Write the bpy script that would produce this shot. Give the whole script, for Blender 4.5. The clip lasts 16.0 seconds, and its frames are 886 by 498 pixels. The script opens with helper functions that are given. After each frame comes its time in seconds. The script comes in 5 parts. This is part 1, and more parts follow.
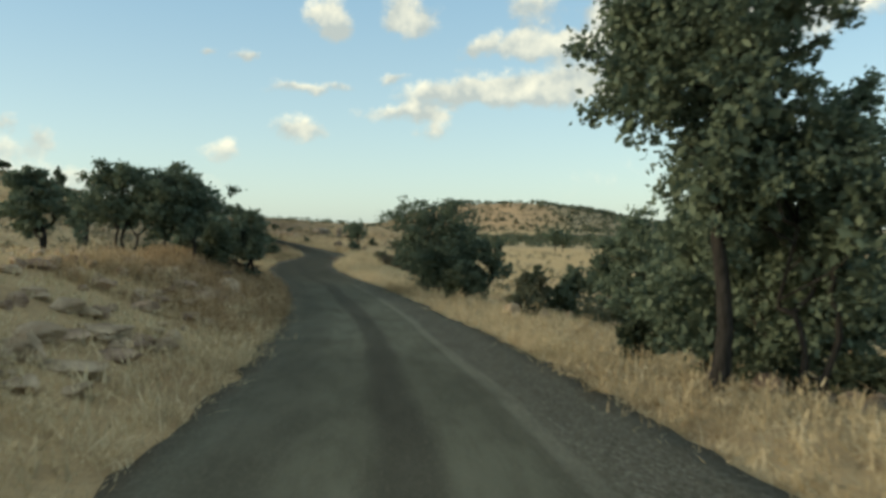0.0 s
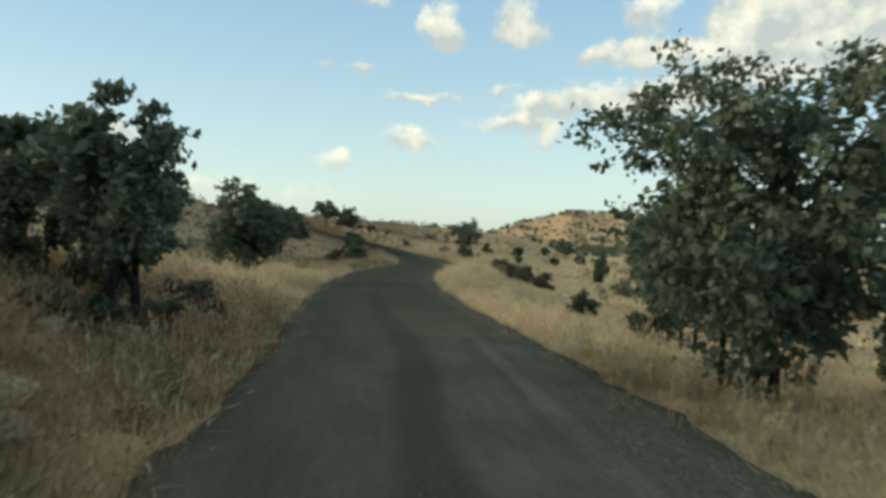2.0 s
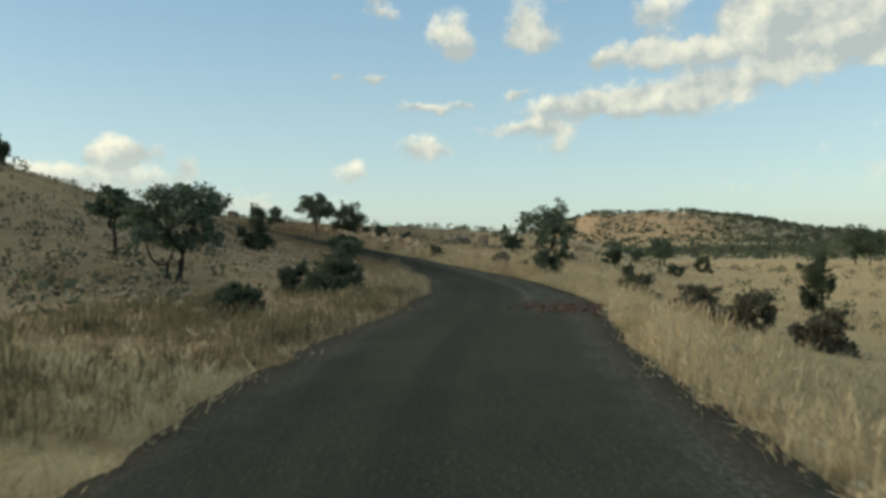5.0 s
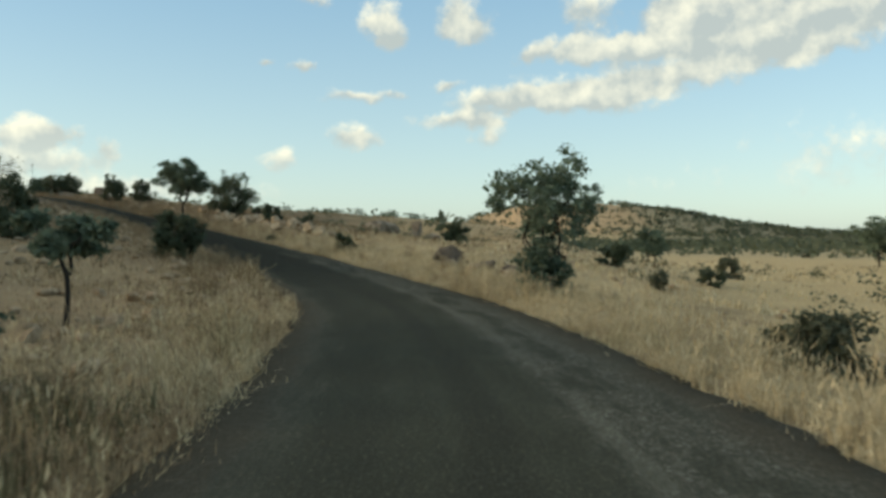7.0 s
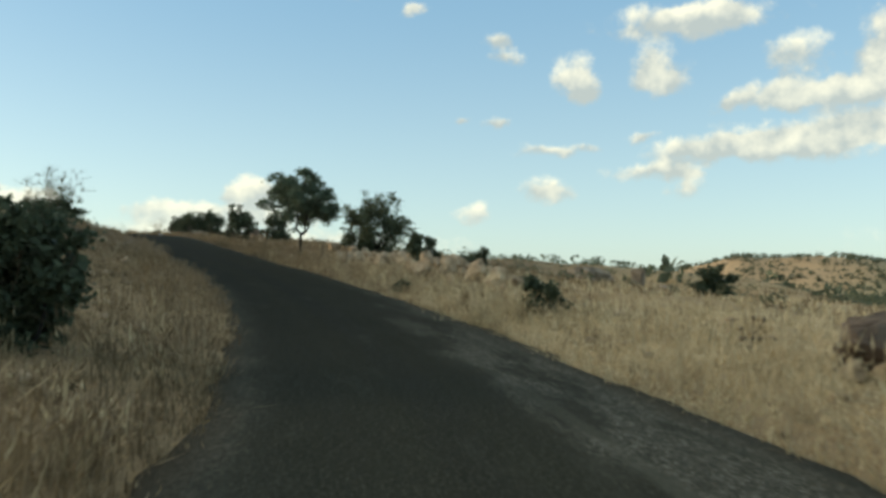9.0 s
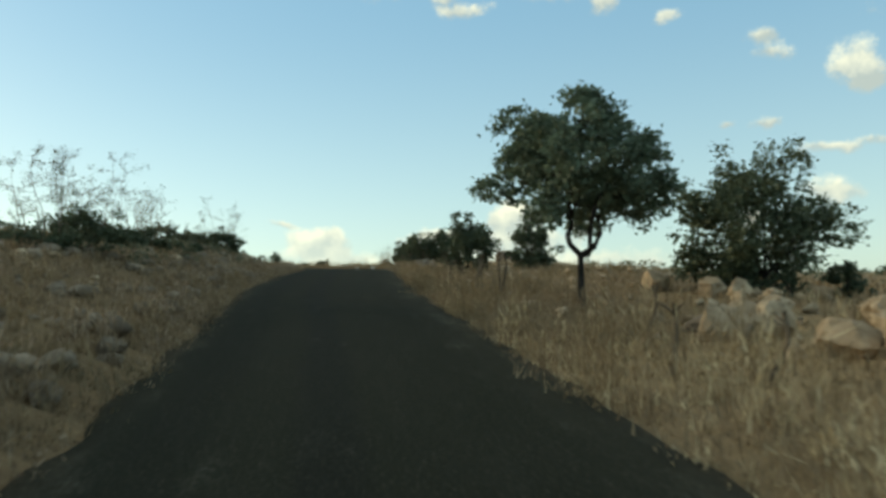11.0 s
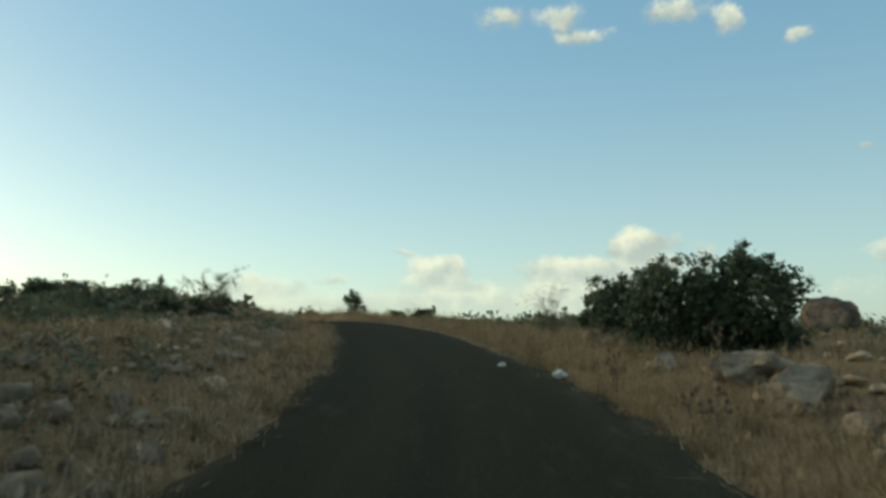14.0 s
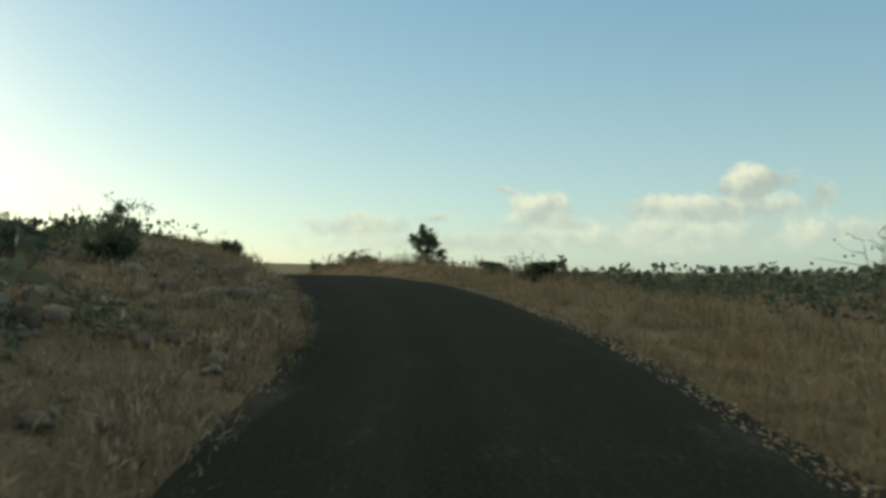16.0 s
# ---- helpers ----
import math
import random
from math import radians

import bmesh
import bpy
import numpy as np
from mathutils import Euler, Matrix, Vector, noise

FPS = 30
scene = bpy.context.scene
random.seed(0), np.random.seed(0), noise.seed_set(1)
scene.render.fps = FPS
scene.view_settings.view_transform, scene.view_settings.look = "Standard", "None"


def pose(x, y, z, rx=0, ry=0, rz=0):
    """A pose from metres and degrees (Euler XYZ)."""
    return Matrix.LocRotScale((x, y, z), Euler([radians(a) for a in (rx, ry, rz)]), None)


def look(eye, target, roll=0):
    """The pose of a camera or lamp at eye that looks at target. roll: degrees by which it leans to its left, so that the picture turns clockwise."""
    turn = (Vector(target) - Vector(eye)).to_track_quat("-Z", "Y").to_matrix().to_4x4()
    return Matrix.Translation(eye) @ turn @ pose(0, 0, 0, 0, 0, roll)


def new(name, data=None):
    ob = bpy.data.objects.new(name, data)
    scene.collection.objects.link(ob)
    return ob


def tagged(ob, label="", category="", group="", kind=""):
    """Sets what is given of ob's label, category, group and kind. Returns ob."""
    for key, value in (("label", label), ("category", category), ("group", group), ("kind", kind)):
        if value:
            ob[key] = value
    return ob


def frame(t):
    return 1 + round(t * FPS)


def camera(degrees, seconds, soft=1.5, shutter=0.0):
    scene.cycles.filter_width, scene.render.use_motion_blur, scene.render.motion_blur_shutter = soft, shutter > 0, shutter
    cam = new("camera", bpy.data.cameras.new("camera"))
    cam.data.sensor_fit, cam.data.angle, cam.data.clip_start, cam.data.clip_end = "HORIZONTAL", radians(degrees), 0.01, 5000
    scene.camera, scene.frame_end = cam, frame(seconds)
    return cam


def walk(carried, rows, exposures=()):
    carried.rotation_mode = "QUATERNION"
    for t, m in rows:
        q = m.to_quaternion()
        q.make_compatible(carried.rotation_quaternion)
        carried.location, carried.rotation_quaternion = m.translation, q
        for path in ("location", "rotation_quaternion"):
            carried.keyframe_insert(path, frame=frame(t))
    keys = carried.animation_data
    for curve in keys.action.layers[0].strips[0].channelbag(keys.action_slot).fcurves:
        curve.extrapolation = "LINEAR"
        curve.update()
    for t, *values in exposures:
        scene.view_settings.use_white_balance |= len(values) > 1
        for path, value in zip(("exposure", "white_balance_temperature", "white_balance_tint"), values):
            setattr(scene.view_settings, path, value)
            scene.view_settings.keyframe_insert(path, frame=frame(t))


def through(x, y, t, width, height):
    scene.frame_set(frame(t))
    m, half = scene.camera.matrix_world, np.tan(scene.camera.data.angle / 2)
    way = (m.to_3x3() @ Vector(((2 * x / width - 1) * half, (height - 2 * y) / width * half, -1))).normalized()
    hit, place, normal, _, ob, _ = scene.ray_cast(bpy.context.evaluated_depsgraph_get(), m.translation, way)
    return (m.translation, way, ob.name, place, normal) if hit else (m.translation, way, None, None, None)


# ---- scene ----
cam = camera(57.34, 16.0, soft=3.3, shutter=0.15)
PATH = [
    (0.0, pose(0.000, 0.000, 1.450, 88.951, -0.535, 0.000)),
    (0.5, pose(-0.437, 5.408, 1.281, 88.149, -1.062, 1.633)),
    (1.0, pose(-0.986, 11.045, 1.073, 87.699, -2.073, 4.063)),
    (1.5, pose(-1.767, 16.572, 0.872, 88.749, -1.992, 6.108)),
    (2.0, pose(-2.734, 22.193, 0.740, 89.544, -1.639, 7.587)),
    (2.5, pose(-3.813, 27.750, 0.717, 90.120, -0.511, 8.201)),
    (3.0, pose(-4.871, 33.334, 0.719, 90.346, 0.494, 9.574)),
    (3.5, pose(-6.030, 38.945, 0.680, 90.013, 0.480, 10.865)),
    (4.0, pose(-7.257, 44.544, 0.616, 89.711, 0.297, 11.252)),
    (4.5, pose(-8.458, 50.105, 0.547, 89.723, 0.318, 10.553)),
    (5.0, pose(-9.534, 55.604, 0.499, 90.108, 0.617, 8.890)),
    (5.5, pose(-10.412, 61.013, 0.494, 90.753, 0.951, 6.785)),
    (6.0, pose(-11.039, 66.301, 0.555, 91.330, 0.462, 5.376)),
    (6.5, pose(-11.506, 71.296, 0.643, 91.037, -0.402, 3.716)),
    (7.0, pose(-11.947, 76.109, 0.599, 89.391, -0.203, 3.889)),
    (7.5, pose(-12.464, 80.958, 0.479, 88.974, 0.224, 4.687)),
    (8.0, pose(-13.272, 85.996, 0.407, 89.567, -0.406, 8.831)),
    (8.5, pose(-14.384, 91.035, 0.398, 91.847, -1.184, 12.630)),
    (9.0, pose(-15.916, 96.217, 0.556, 93.047, -0.803, 17.392)),
    (9.5, pose(-17.926, 101.419, 0.836, 93.788, -0.240, 22.247)),
    (10.0, pose(-20.404, 106.535, 1.206, 94.272, 0.331, 27.000)),
    (10.5, pose(-23.307, 111.467, 1.638, 94.506, 0.976, 31.647)),
    (11.0, pose(-26.571, 116.128, 2.119, 94.551, 1.432, 36.082)),
    (11.5, pose(-30.120, 120.428, 2.646, 94.820, 0.456, 39.945)),
    (12.0, pose(-33.889, 124.516, 3.216, 95.504, 0.581, 43.005)),
    (12.5, pose(-37.512, 128.359, 3.752, 94.894, 0.979, 44.841)),
    (13.0, pose(-41.113, 131.950, 4.328, 94.796, 0.737, 43.912)),
    (13.5, pose(-44.767, 135.833, 4.832, 96.097, -0.081, 44.016)),
    (14.0, pose(-48.356, 139.592, 5.283, 96.653, 0.718, 44.455)),
    (14.5, pose(-51.900, 143.191, 5.664, 94.957, 0.587, 45.430)),
    (15.0, pose(-55.385, 146.526, 5.950, 93.538, 0.550, 47.072)),
    (15.5, pose(-58.656, 149.500, 6.196, 93.119, 0.504, 49.762)),
    (16.0, pose(-62.052, 152.339, 6.451, 92.291, -0.050, 51.637)),
]
EXPOSURES = [(0.0, 0.95, 6950, 1), (0.5, 1.15, 6950, 1), (1.0, 1.1, 6950, 1), (2.0, 1.03, 6950, 2), (2.5, 1.12, 6950, 2), (3.0, 0.88, 6850, 2), (5.5, 0.8, 6850, 2), (7.5, 0.97, 6850, 1), (8.5, 0.98, 6850, 1),
             (11.0, 0.98, 7000, -5), (12.0, 1.10, 7000, -6), (12.5, 0.85, 6850, -6), (13.0, 0.84, 6850, -6), (14.0, 0.71, 6850, -7), (16.0, 0.60, 6850, -7)]
walk(cam, PATH, EXPOSURES)
SKY_STRENGTH, SUN_STRENGTH = 0.10, 1.45

# ---- light ----
SUN_LEFT, SUN_UP = 104.0, 12.0   # degrees left of the y axis, and above the horizon
world = bpy.data.worlds.new("evening_sky")
scene.world = world
world.use_nodes = True
wt = world.node_tree
wt.nodes.clear()


def wnode(kind, **values):
    n = wt.nodes.new(kind)
    for key, value in values.items():
        if key == "op":
            n.operation = value
        elif key == "clamp":
            n.use_clamp = value
    return n


def wmath(op, a, b=None, c=None, clamp=False):
    n = wnode("ShaderNodeMath", op=op, clamp=clamp)
    for i, v in enumerate((a, b, c)):
        if v is None:
            continue
        if isinstance(v, (int, float)):
            n.inputs[i].default_value = v
        else:
            wt.links.new(v, n.inputs[i])
    return n.outputs[0]


def wvec(op, a, b=None, c=None):
    n = wnode("ShaderNodeVectorMath", op=op)
    for i, v in enumerate((a, b, c)):
        if v is None:
            continue
        if isinstance(v, (tuple, list)):
            n.inputs[i].default_value = v
        else:
            wt.links.new(v, n.inputs[i])
    return n


sky = wnode("ShaderNodeTexSky")
sky.sky_type = "NISHITA"
sky.sun_disc = False
sky.sun_elevation = radians(SUN_UP)
sky.sun_rotation = radians(-SUN_LEFT)
sky.altitude = 900
sky.air_density, sky.dust_density, sky.ozone_density = 1.0, 2.2, 1.3

coord = wnode("ShaderNodeTexCoord").outputs["Generated"]
split = wnode("ShaderNodeSeparateXYZ")
wt.links.new(coord, split.inputs[0])
sx, sy, sz = split.outputs
azimuth = wmath("MULTIPLY", wmath("ARCTAN2", wmath("MULTIPLY", sx, -1.0), sy), 180 / math.pi)
height = wmath("MULTIPLY", wmath("ARCSINE", sz), 180 / math.pi)


def wnoise(scale, detail, rough):
    n = wnode("ShaderNodeTexNoise")
    n.inputs["Scale"].default_value, n.inputs["Detail"].default_value, n.inputs["Roughness"].default_value = scale, detail, rough
    wt.links.new(coord, n.inputs["Vector"])
    return n


def join3(a, b, c=0.0):
    n = wnode("ShaderNodeCombineXYZ")
    for i, v in enumerate((a, b, c)):
        if isinstance(v, (int, float)):
            n.inputs[i].default_value = v
        else:
            wt.links.new(v, n.inputs[i])
    return n.outputs[0]


# the outlines are torn by two sizes of noise
torn = wvec("ADD", join3(azimuth, height), wvec("MULTIPLY", wvec("SUBTRACT", wnoise(20, 6, .6).outputs["Color"], (.5, .5, .5)).outputs[0], (4.2, 1.9, 0)).outputs[0]).outputs[0]
fine = wnoise(50, 8, .66).outputs["Fac"]
heaps = None   # summed over all heaps: thickness, and thickness times the height within the heap


def cloud(left, up, wide, high, weight=1.0):
    """A soft heap of cloud at so many degrees left and up, with its half width and half height."""
    global heaps
    wide, high = wide * 1.6, high * 1.6
    v = wvec("MULTIPLY_ADD", torn, (1 / wide, 1 / high, 0), (-left / wide, -up / high, 0)).outputs[0]
    k = wmath("MAXIMUM", wmath("MULTIPLY_ADD", wvec("LENGTH", v).outputs["Value"], -weight, weight), 0.0)
    n = wvec("SCALE", wvec("MULTIPLY_ADD", v, (0, 1, 0), (1, 0, 0)).outputs[0])
    wt.links.new(k, n.inputs["Scale"])
    heaps = n.outputs[0] if heaps is None else wvec("ADD", heaps, n.outputs[0]).outputs[0]


# small scattered heaps ahead
cloud(16.1, 12.1, .6, .25)
cloud(13.6, 11.8, .9, .35)
cloud(13.5, 17.4, 1.0, .5)
cloud(13.0, 16.3, 1.0, .55)
cloud(8.1, 15.0, 1.3, 1.3)
cloud(7.4, 13.8, 1.2, .7)
cloud(2.7, 15.4, 1.9, 1.3)
cloud(2.4, 14.1, 1.4, .8)
cloud(-6.1, 15.6, 1.6, 1.2)
# the long banks
cloud(2.0, 18.2, 4.2, 1.0)
cloud(-2.2, 18.4, 3.5, .8)
cloud(-14.0, 15.9, 3.6, 1.5)
cloud(-18.5, 15.6, 4.6, 1.8)
cloud(-11.7, 14.9, 2.2, .9)
cloud(-4.4, 13.1, 2.3, .9)
cloud(-8.0, 13.1, 3.8, 1.0)
cloud(-13.0, 13.2, 4.6, .8)
cloud(-19.5, 12.6, 5.0, .9)
cloud(-1.8, 12.6, .9, 1.0)
cloud(0, 9.7, 2.7, .8)
cloud(-3.6, 10.3, 3.5, .9)
cloud(-8.1, 10.7, 2.6, 1.0)
cloud(-6.8, 9.6, 4.6, .8)
cloud(3.0, 8.4, 3.0, .6)
cloud(9.2, 9.9, 2.8, .4)
cloud(3.8, 10.8, 1.0, .3)
cloud(-15.0, 11.4, 5.0, .7, .5)
cloud(-16.5, 14.3, 5.0, .7, .6)
cloud(-11.5, 10.8, 3.2, .8, .8)
cloud(-15.0, 12.2, 4.6, .9, .7)
cloud(-19.5, 13.6, 4.6, 1.1, .9)
cloud(-23.5, 14.6, 4.2, 1.2)
# low heaps
cloud(10.3, 7.2, 1.5, .8)
cloud(15.2, 5.5, 1.3, .7)
cloud(.6, 7.3, .9, 1.0)
cloud(30.7, 6.3, 1.5, .7)
cloud(34.5, 4.9, 4.0, .7, .6)
cloud(-15.0, 3.6, 8.0, 1.8, .2)
cloud(-20.5, 5.6, 6.0, 2.0, .33)
cloud(-16.5, 17.4, 4.6, 1.5)
cloud(-22.0, 17.0, 4.6, 1.8)
cloud(39.4, 22.6, 1.9, .8)
cloud(35.4, 22.2, 1.5, .8)
cloud(34.4, 21.0, 1.8, .4)
cloud(27.7, 21.8, 2.0, .8)
cloud(24.2, 21.0, .9, .9)
cloud(20.2, 19.5, .8, .4)
# the bank along the skyline
cloud(57.6, 4.0, 3.2, .65, 1.2)
cloud(52.0, 4.5, 1.2, .4)
cloud(45.0, 5.2, 1.7, .85, 1.4)
cloud(47.0, 6.4, 1.0, .28)
cloud(44.0, 4.1, 4.5, .5, .9)
cloud(35.8, 5.1, 2.6, .8, 1.1)
cloud(36.2, 3.5, 2.4, .8)
cloud(30.4, 6.6, 1.7, .85, 1.5)
cloud(31.0, 5.0, 2.8, .7)
cloud(26.6, 5.7, 1.0, .85, 1.2)
cloud(28.0, 3.6, 5.0, 1.0, .7)
cloud(39.0, 2.8, 10, .9, .85)
cloud(52.6, 2.8, 9, .8, .85)
cloud(22.0, 3.0, 5.0, .9, .7)

summed = wnode("ShaderNodeSeparateXYZ")
wt.links.new(heaps, summed.inputs[0])
thick, lift = summed.outputs[0], summed.outputs[1]
lumps = wnoise(17, 5, .58).outputs["Fac"]
towards_sun = wvec("ADD", coord, (-.012, -.003, .016)).outputs[0]
lumps_beyond = wnoise(17, 5, .58)
wt.links.new(towards_sun, lumps_beyond.inputs["Vector"])
relief = wmath("SUBTRACT", lumps, lumps_beyond.outputs["Fac"])
density = wmath("MULTIPLY_ADD", wmath("SUBTRACT", fine, .5), 1.25, wmath("MULTIPLY_ADD", wmath("SUBTRACT", lumps, .5), 1.3, thick))
cover = wnode("ShaderNodeMapRange")
cover.interpolation_type = "SMOOTHSTEP"
cover.inputs["From Min"].default_value, cover.inputs["From Max"].default_value = .14, .86
wt.links.new(density, cover.inputs["Value"])
body = wmath("MULTIPLY", cover.outputs[0], wmath("MULTIPLY", thick, 6.0, clamp=True))
low_veil = wnode("ShaderNodeMapRange")   # banks far off dissolve in the haze
low_veil.inputs["From Min"].default_value, low_veil.inputs["From Max"].default_value = 1.5, 6.8
low_veil.inputs["To Min"].default_value, low_veil.inputs["To Max"].default_value = .58, 1.0
wt.links.new(height, low_veil.inputs["Value"])
some = wmath("MULTIPLY", body, low_veil.outputs[0])
# lit heads and grey feet
head = wmath("DIVIDE", lift, wmath("MAXIMUM", thick, .02))
shade = wnode("ShaderNodeMapRange")
shade.inputs["From Min"].default_value, shade.inputs["From Max"].default_value = -.35, .8
wt.links.new(wmath("MULTIPLY_ADD", relief, 3.2, wmath("MULTIPLY_ADD", wmath("SUBTRACT", fine, .5), .7, head)), shade.inputs["Value"])
tone = wnode("ShaderNodeMix")
tone.data_type = "RGBA"
wt.links.new(shade.outputs[0], tone.inputs[0])
CLOUD_FOOT, CLOUD_HEAD = (2.9, 3.1, 3.15, 1), (6.0, 5.65, 4.75, 1)
HAZE_LOW, HAZE_HIGH = (4.0, 5.0, 5.4, 1), (1.7, 3.2, 5.0, 1)
foot = wnode("ShaderNodeMix")   # feet near the horizon glow through the haze
foot.data_type = "RGBA"
near_horizon = wnode("ShaderNodeMapRange")
near_horizon.inputs["From Min"].default_value, near_horizon.inputs["From Max"].default_value = 2.0, 8.0
wt.links.new(height, near_horizon.inputs["Value"])
wt.links.new(near_horizon.outputs[0], foot.inputs[0])
foot.inputs[6].default_value, foot.inputs[7].default_value = (3.9, 4.0, 3.8, 1), CLOUD_FOOT
wt.links.new(foot.outputs[2], tone.inputs[6])
tone.inputs[7].default_value = CLOUD_HEAD
mixed = wnode("ShaderNodeMix")
mixed.data_type = "RGBA"
wt.links.new(wmath("MULTIPLY", some, .88), mixed.inputs[0])
veil = wnode("ShaderNodeMix")   # thin even haze
veil.data_type = "RGBA"
veil.inputs[0].default_value = .5
wt.links.new(sky.outputs[0], veil.inputs[6])
haze = wnode("ShaderNodeMix")
haze.data_type = "RGBA"
rise = wnode("ShaderNodeMapRange")
rise.interpolation_type = "SMOOTHSTEP"
rise.inputs["From Min"].default_value, rise.inputs["From Max"].default_value = -2, 24
wt.links.new(height, rise.inputs["Value"])
wt.links.new(rise.outputs[0], haze.inputs[0])
haze.inputs[6].default_value, haze.inputs[7].default_value = HAZE_LOW, HAZE_HIGH
wt.links.new(haze.outputs[2], veil.inputs[7])
wt.links.new(veil.outputs[2], mixed.inputs[6])
wt.links.new(tone.outputs[2], mixed.inputs[7])
# unseen broken cloud overhead, added to whiten the skylight on the ground
overhead = wnode("ShaderNodeMapRange")
overhead.interpolation_type = "SMOOTHSTEP"
overhead.inputs["From Min"].default_value, overhead.inputs["From Max"].default_value = 25, 42
wt.links.new(height, overhead.inputs["Value"])
broken = wnode("ShaderNodeMapRange")
broken.inputs["From Min"].default_value, broken.inputs["From Max"].default_value = .36, .58
broken.inputs["To Min"].default_value = .25
broken.inputs["To Max"].default_value = .92
wt.links.new(wnoise(4.5, 6, .6).outputs["Fac"], broken.inputs["Value"])
unseen_cloud = wnode("ShaderNodeMix")
unseen_cloud.data_type = "RGBA"
wt.links.new(wmath("MULTIPLY", overhead.outputs[0], broken.outputs[0]), unseen_cloud.inputs[0])
wt.links.new(mixed.outputs[2], unseen_cloud.inputs[6])
unseen_cloud.inputs[7].default_value = (3.1, 3.2, 3.05, 1)
back = wnode("ShaderNodeBackground")
back.inputs["Strength"].default_value = SKY_STRENGTH
wt.links.new(unseen_cloud.outputs[2], back.inputs["Color"])
wo = wnode("ShaderNodeOutputWorld")
wt.links.new(back.outputs[0], wo.inputs[0])

sun = new("sun", bpy.data.lights.new("sun", "SUN"))
sun.data.energy, sun.data.angle, sun.data.color = SUN_STRENGTH, radians(18), (1, .79, .55)
a, e = radians(SUN_LEFT), radians(SUN_UP)
sun.matrix_world = look((0, 0, 60), (math.sin(a) * math.cos(e), -math.cos(a) * math.cos(e), 60 - math.sin(e)))

# ---- materials ----


def material(name):
    m = bpy.data.materials.new(name)
    m.use_nodes = True
    t = m.node_tree
    t.nodes.clear()
    out = t.nodes.new("ShaderNodeOutputMaterial")
    return m, t, out


class Nodes:
    """Short calls for a material's node tree."""

    def __init__(self, tree):
        self.t = tree

    def link(self, v, socket):
        if isinstance(v, (int, float)):
            socket.default_value = v
        elif isinstance(v, tuple):
            socket.default_value = (*v, 1) if len(v) == 3 and socket.type == "RGBA" else v
        else:
            self.t.links.new(v, socket)

    def math(self, op, a, b=0.0, clamp=False):
        n = self.t.nodes.new("ShaderNodeMath")
        n.operation, n.use_clamp = op, clamp
        self.link(a, n.inputs[0]), self.link(b, n.inputs[1])
        return n.outputs[0]

    def noise(self, vector, scale, detail=4, rough=.55, stretch=None):
        if stretch:
            mp = self.t.nodes.new("ShaderNodeMapping")
            mp.inputs["Scale"].default_value = stretch
            self.link(vector, mp.inputs[0])
            vector = mp.outputs[0]
        n = self.t.nodes.new("ShaderNodeTexNoise")
        n.inputs["Scale"].default_value, n.inputs["Detail"].default_value, n.inputs["Roughness"].default_value = scale, detail, rough
        self.link(vector, n.inputs["Vector"])
        return n.outputs["Fac"]

    def voronoi(self, vector, scale, feature="F1"):
        n = self.t.nodes.new("ShaderNodeTexVoronoi")
        n.feature = feature
        n.inputs["Scale"].default_value = scale
        self.link(vector, n.inputs["Vector"])
        return n

    def ramp(self, value, lo, hi, a=0.0, b=1.0):
        n = self.t.nodes.new("ShaderNodeMapRange")
        n.interpolation_type = "SMOOTHSTEP"
        for i, v in enumerate((lo, hi, a, b)):
            n.inputs[i + 1].default_value = v
        self.link(value, n.inputs[0])
        return n.outputs[0]

    def mix(self, fac, a, b, blend="MIX"):
        n = self.t.nodes.new("ShaderNodeMix")
        n.data_type, n.blend_type = "RGBA", blend
        self.link(fac, n.inputs[0]), self.link(a, n.inputs[6]), self.link(b, n.inputs[7])
        return n.outputs[2]

    def bump(self, value, strength, distance):
        n = self.t.nodes.new("ShaderNodeBump")
        n.inputs["Strength"].default_value, n.inputs["Distance"].default_value = strength, distance
        self.link(value, n.inputs["Height"])
        return n.outputs[0]

    def place(self, which="Object"):
        return self.t.nodes.new("ShaderNodeTexCoord").outputs[which]

    def surface(self, out, colour, rough=.9, normal=None, specular=.3, through=None):
        p = self.t.nodes.new("ShaderNodeBsdfPrincipled")
        self.link(colour, p.inputs["Base Color"]), self.link(rough, p.inputs["Roughness"])
        p.inputs["Specular IOR Level"].default_value = specular
        if normal:
            self.link(normal, p.inputs["Normal"])
        s = p.outputs[0]
        if through:
            tr = self.t.nodes.new("ShaderNodeBsdfTranslucent")
            self.link(colour, tr.inputs[0])
            m = self.t.nodes.new("ShaderNodeMixShader")
            m.inputs[0].default_value = through
            self.t.links.new(s, m.inputs[1]), self.t.links.new(tr.outputs[0], m.inputs[2])
            s = m.outputs[0]
        self.t.links.new(s, out.inputs[0])


